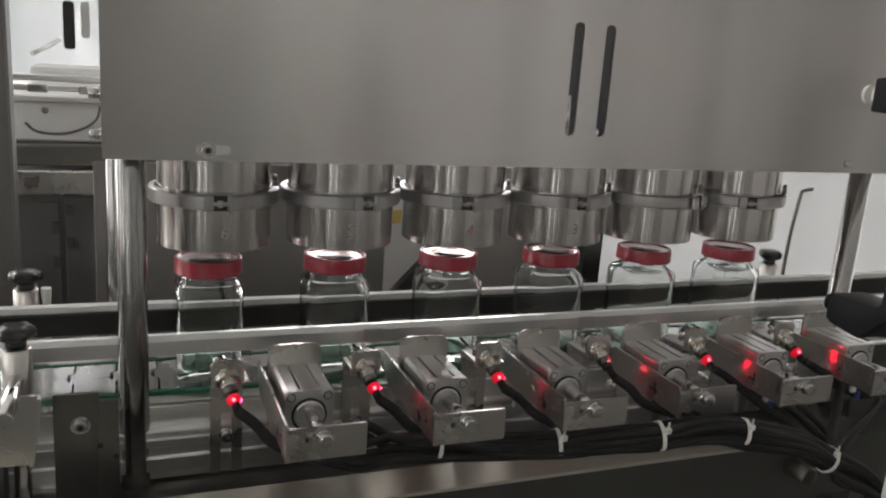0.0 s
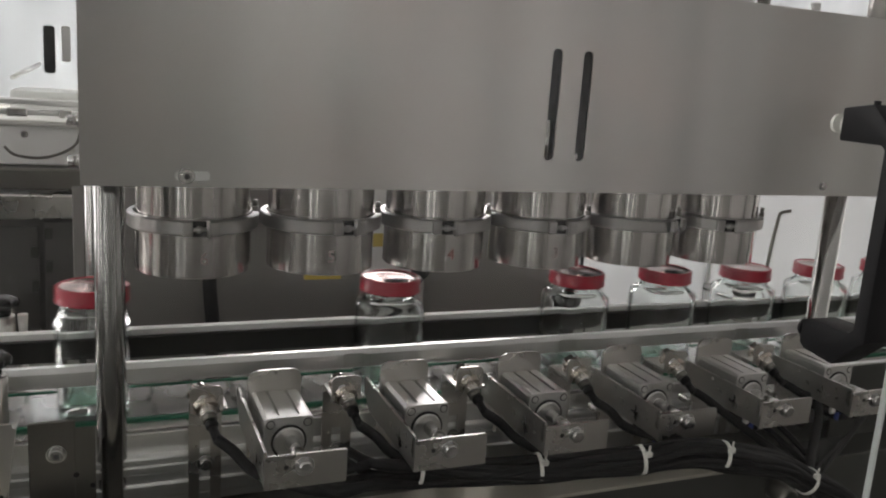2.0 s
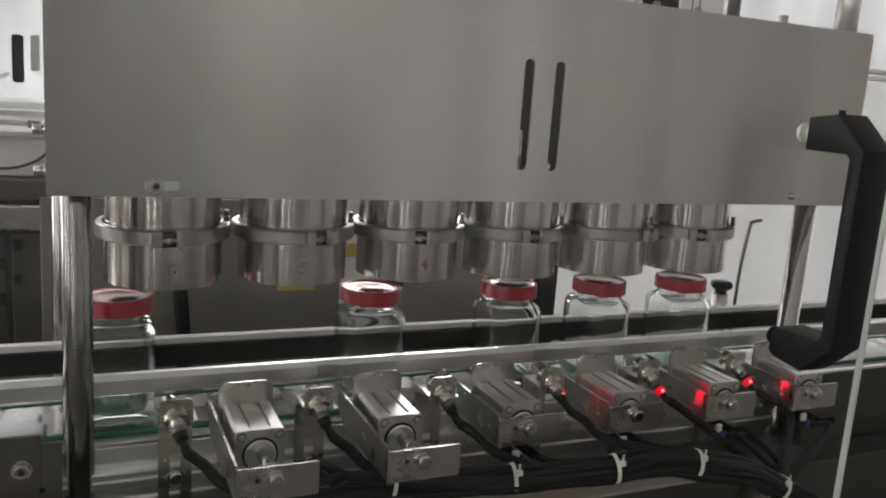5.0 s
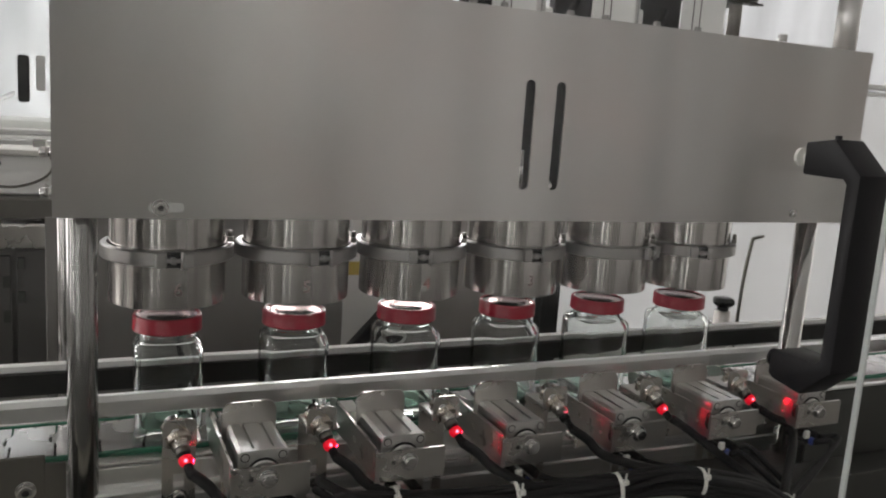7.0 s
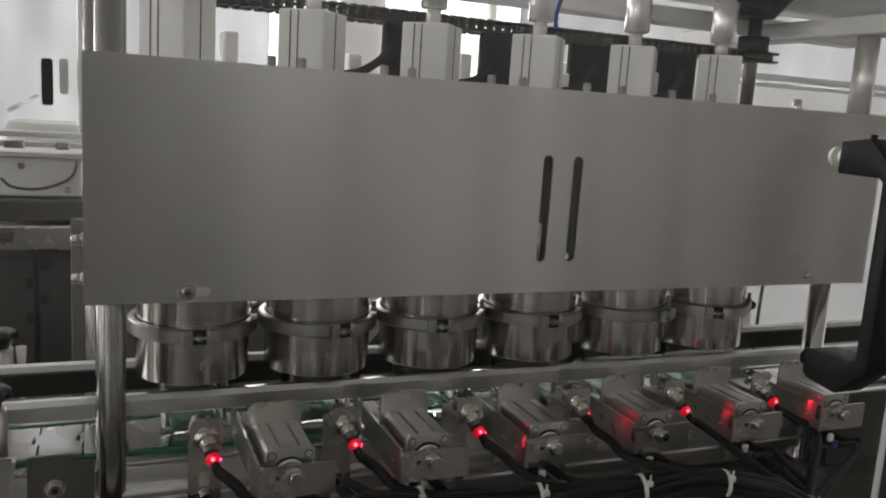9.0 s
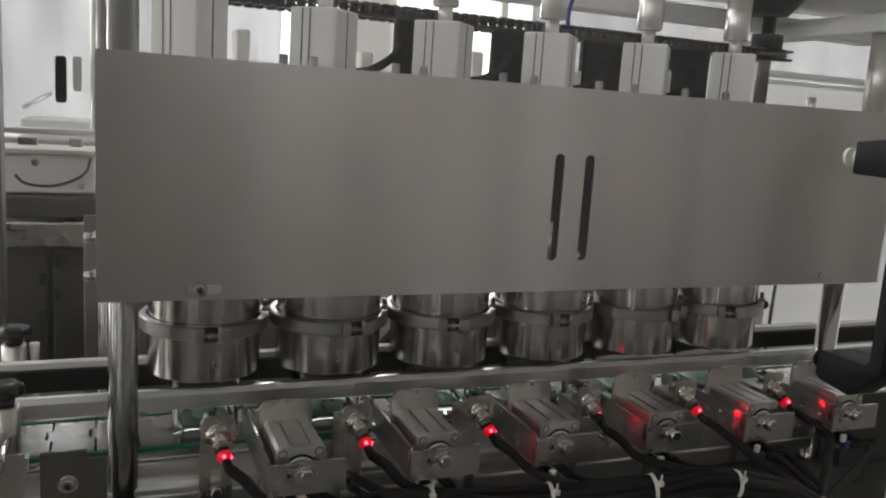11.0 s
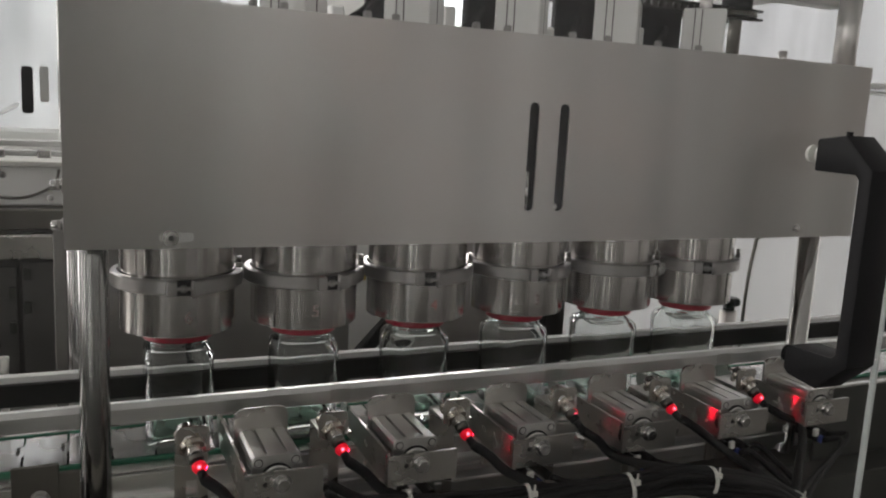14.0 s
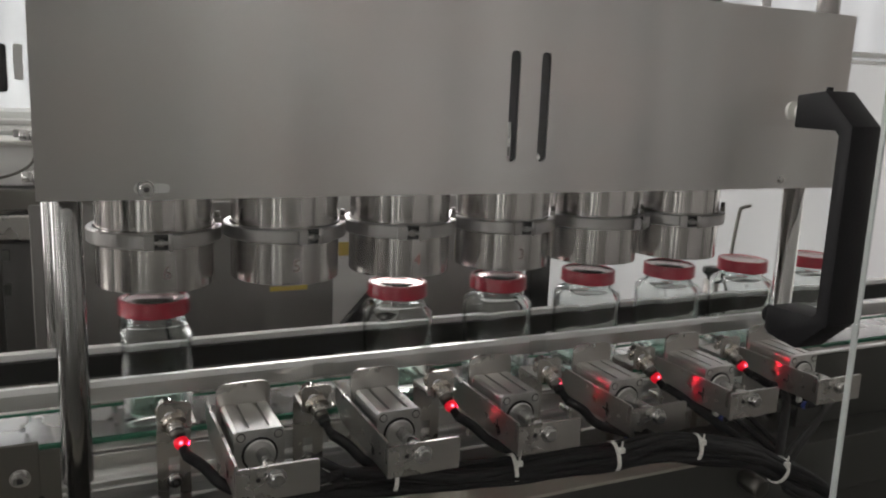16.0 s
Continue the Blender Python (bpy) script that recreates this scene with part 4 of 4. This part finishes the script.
def roller_chain(x0, x1, y, z, pitch=0.0127):
    bm = bmesh.new()
    n = int((x1 - x0) / pitch)
    for k in range(n):
        a = x0 + k * pitch
        o = 0.0010 if k % 2 else 0.0
        for s in (-1, 1):
            box(bm, a - 0.004, a + pitch + 0.004, y - 0.006, y + 0.006, z + s * (0.0050 + o) - 0.0016, z + s * (0.0050 + o) + 0.0016, 0.0008, 1)
        rod(bm, (a, y, z - 0.0085), (a, y, z + 0.0085), 0.0048, 8)
    return bm


part("drive_chain", roller_chain(-0.06, 0.83, 0.052, 1.450), OILED, head, "dark oiled roller chain")
part("drive_chain", roller_chain(-0.06, 0.83, 0.104, 1.4515), OILED, head, "dark oiled roller chain")


# ---- jars ----
def jar():
    j = thing("glass_jar", (0, 0, BELT), "square clear glass jar with a red twist-off lid", "jar", "jars on the conveyor")
    def section(half, e, z, n=48):
        out = []
        for k in range(n):
            a = 2 * math.pi * (k + 0.5) / n
            c, s = math.cos(a), math.sin(a)
            r = half / ((abs(c) ** e + abs(s) ** e) ** (1 / e))
            out.append((r * c, r * s, BELT + z))
        return out
    outer = [(0.0290, 4, 0.0004), (0.0340, 5, 0.0018), (0.0355, 7, 0.006), (0.0355, 8, 0.045), (0.0355, 8, 0.0985), (0.0352, 7, 0.1025), (0.0342, 5, 0.1060),
             (0.0326, 3.2, 0.1085), (0.0314, 2.2, 0.1105), (0.0312, 2, 0.1130), (0.0324, 2, 0.1145), (0.0324, 2, 0.1158), (0.0310, 2, 0.1170), (0.0310, 2, 0.1290)]
    inner = [(0.0282, 2, 0.1290), (0.0282, 2, 0.1120), (0.0290, 2.6, 0.1075), (0.0306, 4, 0.1030), (0.0322, 6, 0.0990), (0.0328, 7, 0.0940), (0.0328, 7, 0.0170), (0.0310, 5, 0.0120), (0.0240, 3, 0.0095), (0.0100, 2, 0.0120)]
    bm = bmesh.new()
    loops = [[bm.verts.new(q) for q in section(*s)] for s in outer + inner]
    n = len(loops[0])
    for a, c in zip(loops, loops[1:]):
        for k in range(n):
            bm.faces.new((a[k], a[(k + 1) % n], c[(k + 1) % n], c[k]))
    bm.faces.new(loops[0][::-1])
    bm.faces.new(loops[-1])
    bmesh.ops.recalc_face_normals(bm, faces=bm.faces)
    glass = part("glass_body", smooth(bm, 60), GLASS, j)
    glass.data.materials.append(GLASS_BASE)
    for f in glass.data.polygons:
        if max(glass.data.vertices[k].co.z for k in f.vertices) < 0.0172:
            f.material_index = 1
    lid = bmesh.new()
    prof = [(0.0340, 0.1185), (0.0364, 0.1183), (0.0368, 0.1195), (0.0362, 0.1205), (0.0362, 0.1325), (0.0356, 0.1345), (0.0340, 0.1352), (0.0320, 0.1345), (0.0318, 0.1335), (0.0336, 0.1325)]
    lathe(lid, prof, 56, (0, 0, BELT))
    lp = part("lid", lid, RED, j, "red lacquered twist-off lid")
    panel = lathe(bmesh.new(), [(0.0, 0.1338), (0.0200, 0.1337), (0.0225, 0.1330), (0.0300, 0.1328), (0.0319, 0.1340), (0.0322, 0.1322), (0.0, 0.1318)], 48, (0, 0, BELT), closed=False)
    part("lid_panel", panel, TIN, lp, "shiny silver and red lid panel")
    return j


first = jar()
jars = [first] + [copy_thing(first, pose(0.14 * k, 0, BELT)) for k in range(1, 13)]

# ---- acrylic guard door with its handle ----
door = thing("guard_door", (-0.3, -0.578, 0.45), "clear acrylic guard door with a black pull handle", "door")
part("sheet", B(-1.3, 0.3460, -0.5795, -0.5750, 0.45, 1.95), ACRYLIC, door)
part("cut_edge", B(0.3464, 0.3482, -0.5795, -0.5750, 0.45, 1.95, 0.0006, 1), ACRYLIC_EDGE, door, "bright polished sheet edge")
hx = 0.2775
# bridge handle: a bar with two feet, cut off at an angle on its outer corners
side = [(-0.5850, 1.2600), (-0.6030, 1.2626), (-0.6211, 1.2455), (-0.6211, 1.1430), (-0.6030, 1.1259), (-0.5840, 1.1285), (-0.5805, 1.1310), (-0.5805, 1.1425), (-0.5840, 1.1455), (-0.6108, 1.1458),
        (-0.6132, 1.1482), (-0.6132, 1.2403), (-0.6108, 1.2427), (-0.5850, 1.2430)]
hb = prism(side, hx - 0.0106, hx + 0.0106, "x")
bmesh.ops.bevel(hb, geom=hb.edges[:], offset=0.0012, segments=2, affect="EDGES", profile=0.6)
handle = part("handle", smooth(hb, 28), BLACK, door, "black plastic bridge handle")
part("spacer", R((hx, -0.5796, 1.2515), (hx, -0.5849, 1.2515), 0.0056, 20), WHITE, handle, "white spacer between handle and sheet")
part("set_screw", R((hx, -0.5960, 1.2615), (hx, -0.5960, 1.2645), 0.0018, 10), BLACK, handle)
for z, mat in ((1.2515, WHITE), (1.1370, BLACK)):
    part("screw_cap", R((hx, -0.5748, z), (hx, -0.5728, z), 0.0050, 16), mat, handle)

# ---- things behind the conveyor ----
back = thing("back_panel", (0.25, 0.30, TABLE), "dark grey sheet panel behind the conveyor", "panel")
part("sheet", B(-0.13, 0.292, 0.30, 0.304, TABLE, 1.085, 0.001, 1), BACK_SHEET, back)
part("sheet", B(0.400, 0.650, 0.32, 0.324, TABLE, 1.085, 0.001, 1), PALE_BACK, back, "lighter brownish sheet")
part("edge_post", B(0.652, 0.690, 0.295, 0.320, TABLE, 1.30, 0.002, 1), BLACK, back, "black upright edge profile")
part("sill", B(-0.13, 0.650, 0.296, 0.330, TABLE - 0.001, TABLE + 0.03, 0.001, 1), PANEL, back)
leaf = thing("guard_leaf", (0.31, 0.33, TABLE), "pale sheet guard with a small yellow label", "panel")
part("sheet", prism([(0.294, TABLE), (0.452, TABLE), (0.452, 0.87), (0.398, 0.962), (0.398, 1.10), (0.294, 1.10)], 0.3285, 0.3315), WALL, leaf)
part("label", B(0.304, 0.326, 0.3270, 0.3282, 0.990, 1.012), YELLOW, leaf, "small yellow warning label")
strut = thing("strut", (0.34, 0.27, TABLE), "black square strut leaning behind the conveyor", "strut")
bm = B(-0.010, 0.010, -0.010, 0.010, 0.0, 0.28, 0.0015, 1)
bm.transform(Matrix.Translation((0.232, 0.285, TABLE)) @ Matrix.Rotation(radians(43), 4, "Y"))
part("bar", bm, BLACK, strut)
lug = B(0.212, 0.252, 0.268, 0.295, TABLE, TABLE + 0.012, 0.001, 1)
part("foot", lug, BLACK, strut)
solid("black_hose", H([(0.05, 0.25, TABLE), (0.052, 0.25, 0.88), (0.046, 0.25, 0.96), (0.044, 0.255, 1.06), (0.06, 0.26, 1.2)], 0.010, 12), RUBBER, "thick black hose rising behind the conveyor", "hose")
solid("yellow_sign", B(0.192, 0.250, 0.2975, 0.2993, 0.946, 0.953), YELLOW, "narrow yellow strip label on the dark panel", "label")

# pale machine frame on the outfeed side
outfeed = thing("outfeed_cabinet", (1.15, -0.0, 0.0), "dull dark steel cabinet beside the outfeed", "cabinet")
part("front_sheet", B(0.802, 1.6, -0.163, -0.160, 0.787, 0.925, 0.001, 1), DARK_PANEL, outfeed)
part("top_edge", B(0.802, 1.6, -0.163, -0.155, 0.9255, 0.929, 0.001, 1), ALU, outfeed)
part("deck", B(0.875, 1.6, -0.1545, -0.088, 0.900, 0.904, 0.001, 1), DARK_STEEL, outfeed)
part("post", B(0.84, 0.87, -0.158, -0.13, 0.0, 0.924, 0.001, 1), DARK_STEEL, outfeed)
part("post", B(1.55, 1.58, -0.158, -0.13, 0.0, 0.924, 0.001, 1), DARK_STEEL, outfeed)
bar = bmesh.new()
rod(bar, (1.02, -0.155, 0.9345), (0.93, -0.40, 0.9345), 0.005, 12)
part("bent_bar", bar, POLISHED, outfeed)
screen = thing("frosted_screen", (1.5, 0.62, 0.0), "frosted white guard screen behind the outfeed", "screen")
for x0, x1 in ((0.70, 1.245), (1.251, 2.4)):
    part("lower_sheet", B(x0, x1, 0.62, 0.626, 0.06, 1.3775), FROSTED, screen)
    part("upper_sheet", B(x0, x1, 0.62, 0.626, 1.3785, 1.78), PALE_SHEET, screen, "clear upper sheet, paler with the window light behind")
part("bottom_rail", B(0.70, 2.4, 0.61, 0.64, 0.0, 0.058, 0.003, 1), ALU, screen)
part("middle_rail", B(1.22, 2.4, 0.590, 0.6115, 1.366, 1.374, 0.002, 1), ALU, screen)
part("middle_rail", B(1.22, 2.4, 0.585, 0.6115, 1.382, 1.395, 0.002, 1), ALU_MATT, screen)
part("mullion", B(1.2452, 1.2508, 0.612, 0.634, 0.06, 1.78, 0.001, 1), ALU, screen)
hook = thing("wire_rod", (1.12, 0.3, TABLE), "thin bent steel rod standing behind the conveyor", "rod")
part("wire", H([(1.112, 0.3, TABLE), (1.114, 0.3, 0.95), (1.124, 0.3, 1.040), (1.130, 0.3, 1.052), (1.152, 0.3, 1.056)], 0.0035, 8), DARK_STEEL, hook)
out_rail = thing("guide_rail", (1.3, -0.06, 0.9335), "bright aluminium guide rail on the outfeed", "guide rail", "guide rails")
part("rail_bar", B(0.872, 2.2, -0.056, -0.0445, 0.9335, 0.9540, 0.0015, 2), ALU, out_rail)

# neighbouring machine with a clear door
nb = thing("neighbour_machine", (-0.3, 1.0, 0.0), "pale machine with a clear door and a dark lower cabinet", "machine")
NX0, NX1, NY = -0.95, 0.35, 0.90
part("cabinet", B(NX0, NX1, NY + 0.02, NY + 0.6, 0.0, 0.935, 0.004, 1), PANEL, nb, "dark steel lower cabinet")
part("shelf", B(NX0, NX1, NY - 0.03, NY + 0.6, 0.936, 0.985, 0.003, 1), BRACKET, nb)
part("tray", B(NX0, NX1, NY - 0.01, NY + 0.3, 0.992, 1.034, 0.003, 1), DARK_STEEL, nb)
part("drive_box", B(NX0, -0.125, NY + 0.03, NY + 0.3, 1.036, 1.1165, 0.004, 1), ALU_MATT, nb, "pale drive housing")
hex_bolt("bolt", nb, (-0.235, NY + 0.0298, 1.098), (0, -1, 0), 0.005, 0.003)
hex_bolt("bolt", nb, (-0.150, NY + 0.0298, 1.052), (0, -1, 0), 0.005, 0.003)
part("cable_clip", B(-0.158, -0.143, NY + 0.015, NY + 0.0295, 1.066, 1.074, 0.001, 1), WHITE, nb)
part("rail_block", B(-0.262, -0.225, NY - 0.018, NY - 0.0125, 1.136, 1.152, 0.002, 1), POLISHED, nb)
part("rail_block", B(-0.170, -0.145, NY - 0.018, NY - 0.0125, 1.136, 1.152, 0.002, 1), POLISHED, nb)
part("ledge", B(NX0, NX1, NY + 0.0, NY + 0.3, 1.118, 1.1275, 0.002, 1), WHITE, nb)
part("rail", B(NX0, NX1, NY - 0.01, NY + 0.012, 1.139, 1.149, 0.002, 1), ALU, nb)
part("rail", B(NX0, NX1, NY - 0.012, NY + 0.012, 1.158, 1.170, 0.002, 1), ALU, nb)
part("cable", H([(-0.27, NY + 0.01, 1.075), (-0.25, NY + 0.01, 1.058), (-0.205, NY + 0.01, 1.054), (-0.165, NY + 0.01, 1.066), (-0.140, NY + 0.01, 1.085), (-0.132, NY + 0.01, 1.112)], 0.0028, 8), DARK_STEEL, nb)
part("clear_door", B(NX0, -0.13, NY, NY + 0.005, 1.172, 1.75), ACRYLIC, nb)
hd = part("door_handle", prism(rounded(-0.193, -0.173, 1.222, 1.311, 0.006, 4), NY - 0.03, NY - 0.012), BLACK, nb, "black oblong door handle")
for z in (1.235, 1.298):
    part("stem", R((-0.183, NY - 0.0118, z), (-0.183, NY - 0.0005, z), 0.005, 12), BLACK, hd)
lt = part("latch", prism(rounded(-0.162, -0.146, 1.245, 1.313, 0.004, 4), NY - 0.012, NY - 0.001), ALU_MATT, nb, "small grey latch")
part("upright", B(-0.13, -0.105, NY - 0.012, NY + 0.02, 1.171, 1.8, 0.002, 1), ALU, nb)
# added sheet, brightens what shows through the clear door
part("added_back_sheet", B(NX0, NX1, NY + 0.55, NY + 0.556, 1.128, 1.8), PALE_SHEET, nb, "added pale sheet that brightens the view through the door")
part("interior_bar", R((-0.262, NY + 0.12, 1.205), (-0.215, NY + 0.2, 1.235), 0.005, 12), ALU, nb)
part("interior_block", B(-0.28, -0.10, NY + 0.25, NY + 0.45, 1.128, 1.176, 0.01, 2), ALU_MATT, nb)
for x0, x1, z0, z1 in ((-0.30, -0.215, 0.60, 0.915), (-0.205, -0.10, 0.60, 0.925), (-0.09, 0.1, 0.6, 0.92)):
    part("access_panel", B(x0, x1, NY + 0.012, NY + 0.0196, z0, z1, 0.002, 1), PANEL, nb)
for x, z in ((-0.222, 0.862), (-0.222, 0.79), (-0.196, 0.83), (-0.196, 0.90)):
    part("hinge", B(x - 0.007, x + 0.007, NY + 0.004, NY + 0.0117, z - 0.012, z + 0.012, 0.001, 1), DARK_PANEL, nb)
post = solid("frame_post", B(-0.36, -0.256, 0.56, 0.62, 0.0, 1.9, 0.004, 1), PANEL, "grey painted square frame post", "post")

# air conditioner on the back wall
ac = thing("air_conditioner", (-0.21, 3.9, 1.50), "pale wall air conditioner with a round fan grille", "air conditioner")
part("housing", B(-0.38, -0.04, 3.78, 4.0, 1.50, 1.95, 0.01, 2), WALL, ac)
for r in (0.03, 0.055, 0.08, 0.105):
    ring = lathe(bmesh.new(), [(r, -0.004), (r + 0.006, -0.004), (r + 0.006, 0.004), (r, 0.004)], 32)
    ring.transform(Matrix.Translation((-0.24, 3.775, 1.67)) @ Matrix.Rotation(radians(90), 4, "X"))
    part("grille_ring", ring, PANEL, ac)

# ---- motions ----
SPEED = 0.31
ENDS = 3.0
DRAWN = 0.0428 * 46 - 0.015     # way of the chain from its first start to its halt


def jar_rows():
    """Way of each jar along the conveyor: (seconds, x)."""
    rows = []
    for i in range(6):          # the six that stand under the chambers at the start
        x = P * i + 0.012 * i / 5
        stop = ENDS - 0.085 * (5 - i)
        rows.append([(0.0, x - 0.006), (0.30, x), (0.42, x + 0.006), (0.55, x + 0.040), (0.42 + (stop - x) / SPEED, stop), (16.0, stop)])
    # the next six come one by one and are stopped in turn, the far station first
    enter = (1.262, 2.33, 3.26, 4.235, 5.15, 6.67)
    for t0, i in zip(enter, (5, 4, 3, 2, 1, 0)):
        x = P * i
        hold = x + 0.012 * i / 5
        t1 = t0 + hold / SPEED
        r = [(0.0, -t0 * SPEED)] if t0 * SPEED < 2.5 else [(0.0, -2.5)]
        r += [(t1 - 0.06, hold - 0.06 * SPEED), (t1 + 0.03, hold), (max(t1 + 0.3, 6.9), x), (15.08, x), (15.2, x + 0.026), (15.4, x + 0.087), (16.0, x + 0.280)]
        rows.append(r)
    rows.append([(0.0, -2.585), (7.67, -2.585), (16.0, -0.003)])
    return rows


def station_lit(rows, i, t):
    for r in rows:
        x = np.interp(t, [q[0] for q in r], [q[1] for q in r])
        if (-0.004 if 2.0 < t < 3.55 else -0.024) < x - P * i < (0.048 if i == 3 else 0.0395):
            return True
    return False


def motions():
    # head: down over the jars, dwell, up
    walk(head, [(t, pose(0.38, 0, TABLE + h)) for t, h in HEAD])
    rows = jar_rows()
    for ob, r in zip(jars, rows):
        ts = sorted({q[0] for q in r} | {k / 4 for k in range(65)})
        walk(ob, [(t, pose(np.interp(t, [q[0] for q in r], [q[1] for q in r]), 0, BELT)) for t in ts])
    # the chain runs while jars travel and halts while the head is down
    walk(chain, [(t, pose(d, 0, 0)) for t, d in CHAIN_RUN])
    # stops: the rod pulls the front plate in, and pushes it out again
    for i, ob in enumerate(stops):
        sl = next(o for o in ob.children if o.name.startswith("front_plate"))
        walk(sl, [(t, pose(0, y, 0)) for t, y in ((0.0, 0.0), (IN[i], 0.0), (IN[i] + 0.2, 0.0435), (14.48, 0.0435), (14.82, 0.0), (16.0, 0.0))])
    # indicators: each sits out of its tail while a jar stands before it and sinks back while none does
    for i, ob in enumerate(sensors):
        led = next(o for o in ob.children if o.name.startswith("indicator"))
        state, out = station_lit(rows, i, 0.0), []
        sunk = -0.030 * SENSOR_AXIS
        # the fourth one is turned, its added side glow towards the cylinder
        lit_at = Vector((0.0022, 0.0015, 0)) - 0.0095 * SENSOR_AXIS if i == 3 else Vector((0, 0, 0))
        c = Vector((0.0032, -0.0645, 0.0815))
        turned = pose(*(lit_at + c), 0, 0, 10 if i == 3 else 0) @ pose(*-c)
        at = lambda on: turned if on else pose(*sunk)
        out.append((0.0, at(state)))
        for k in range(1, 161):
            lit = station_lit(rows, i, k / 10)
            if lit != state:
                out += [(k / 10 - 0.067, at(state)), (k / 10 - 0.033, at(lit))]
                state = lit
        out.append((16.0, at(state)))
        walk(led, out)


CHAIN_RUN = [(0.0, -0.006), (0.30, 0.0), (0.42, 0.006), (0.55, 0.040), (6.70, DRAWN - 0.033), (6.80, DRAWN - 0.008), (6.88, DRAWN), (15.05, DRAWN), (15.2, DRAWN + 0.026), (15.4, DRAWN + 0.087), (16.0, DRAWN + 0.280)]
HEAD = [(0.0, 0.0), (7.05, 0.0), (7.2, -0.010), (7.5, -0.0474), (7.8, -0.0785), (7.9, DOWN), (13.05, DOWN), (13.2, -0.0785), (13.5, -0.0576), (14.0, -0.0212), (14.5, -0.0046), (14.9, 0.0), (16.0, 0.0)]
IN = (5.75, 5.3, 4.8, 4.35, 3.68, 3.33)
motions()
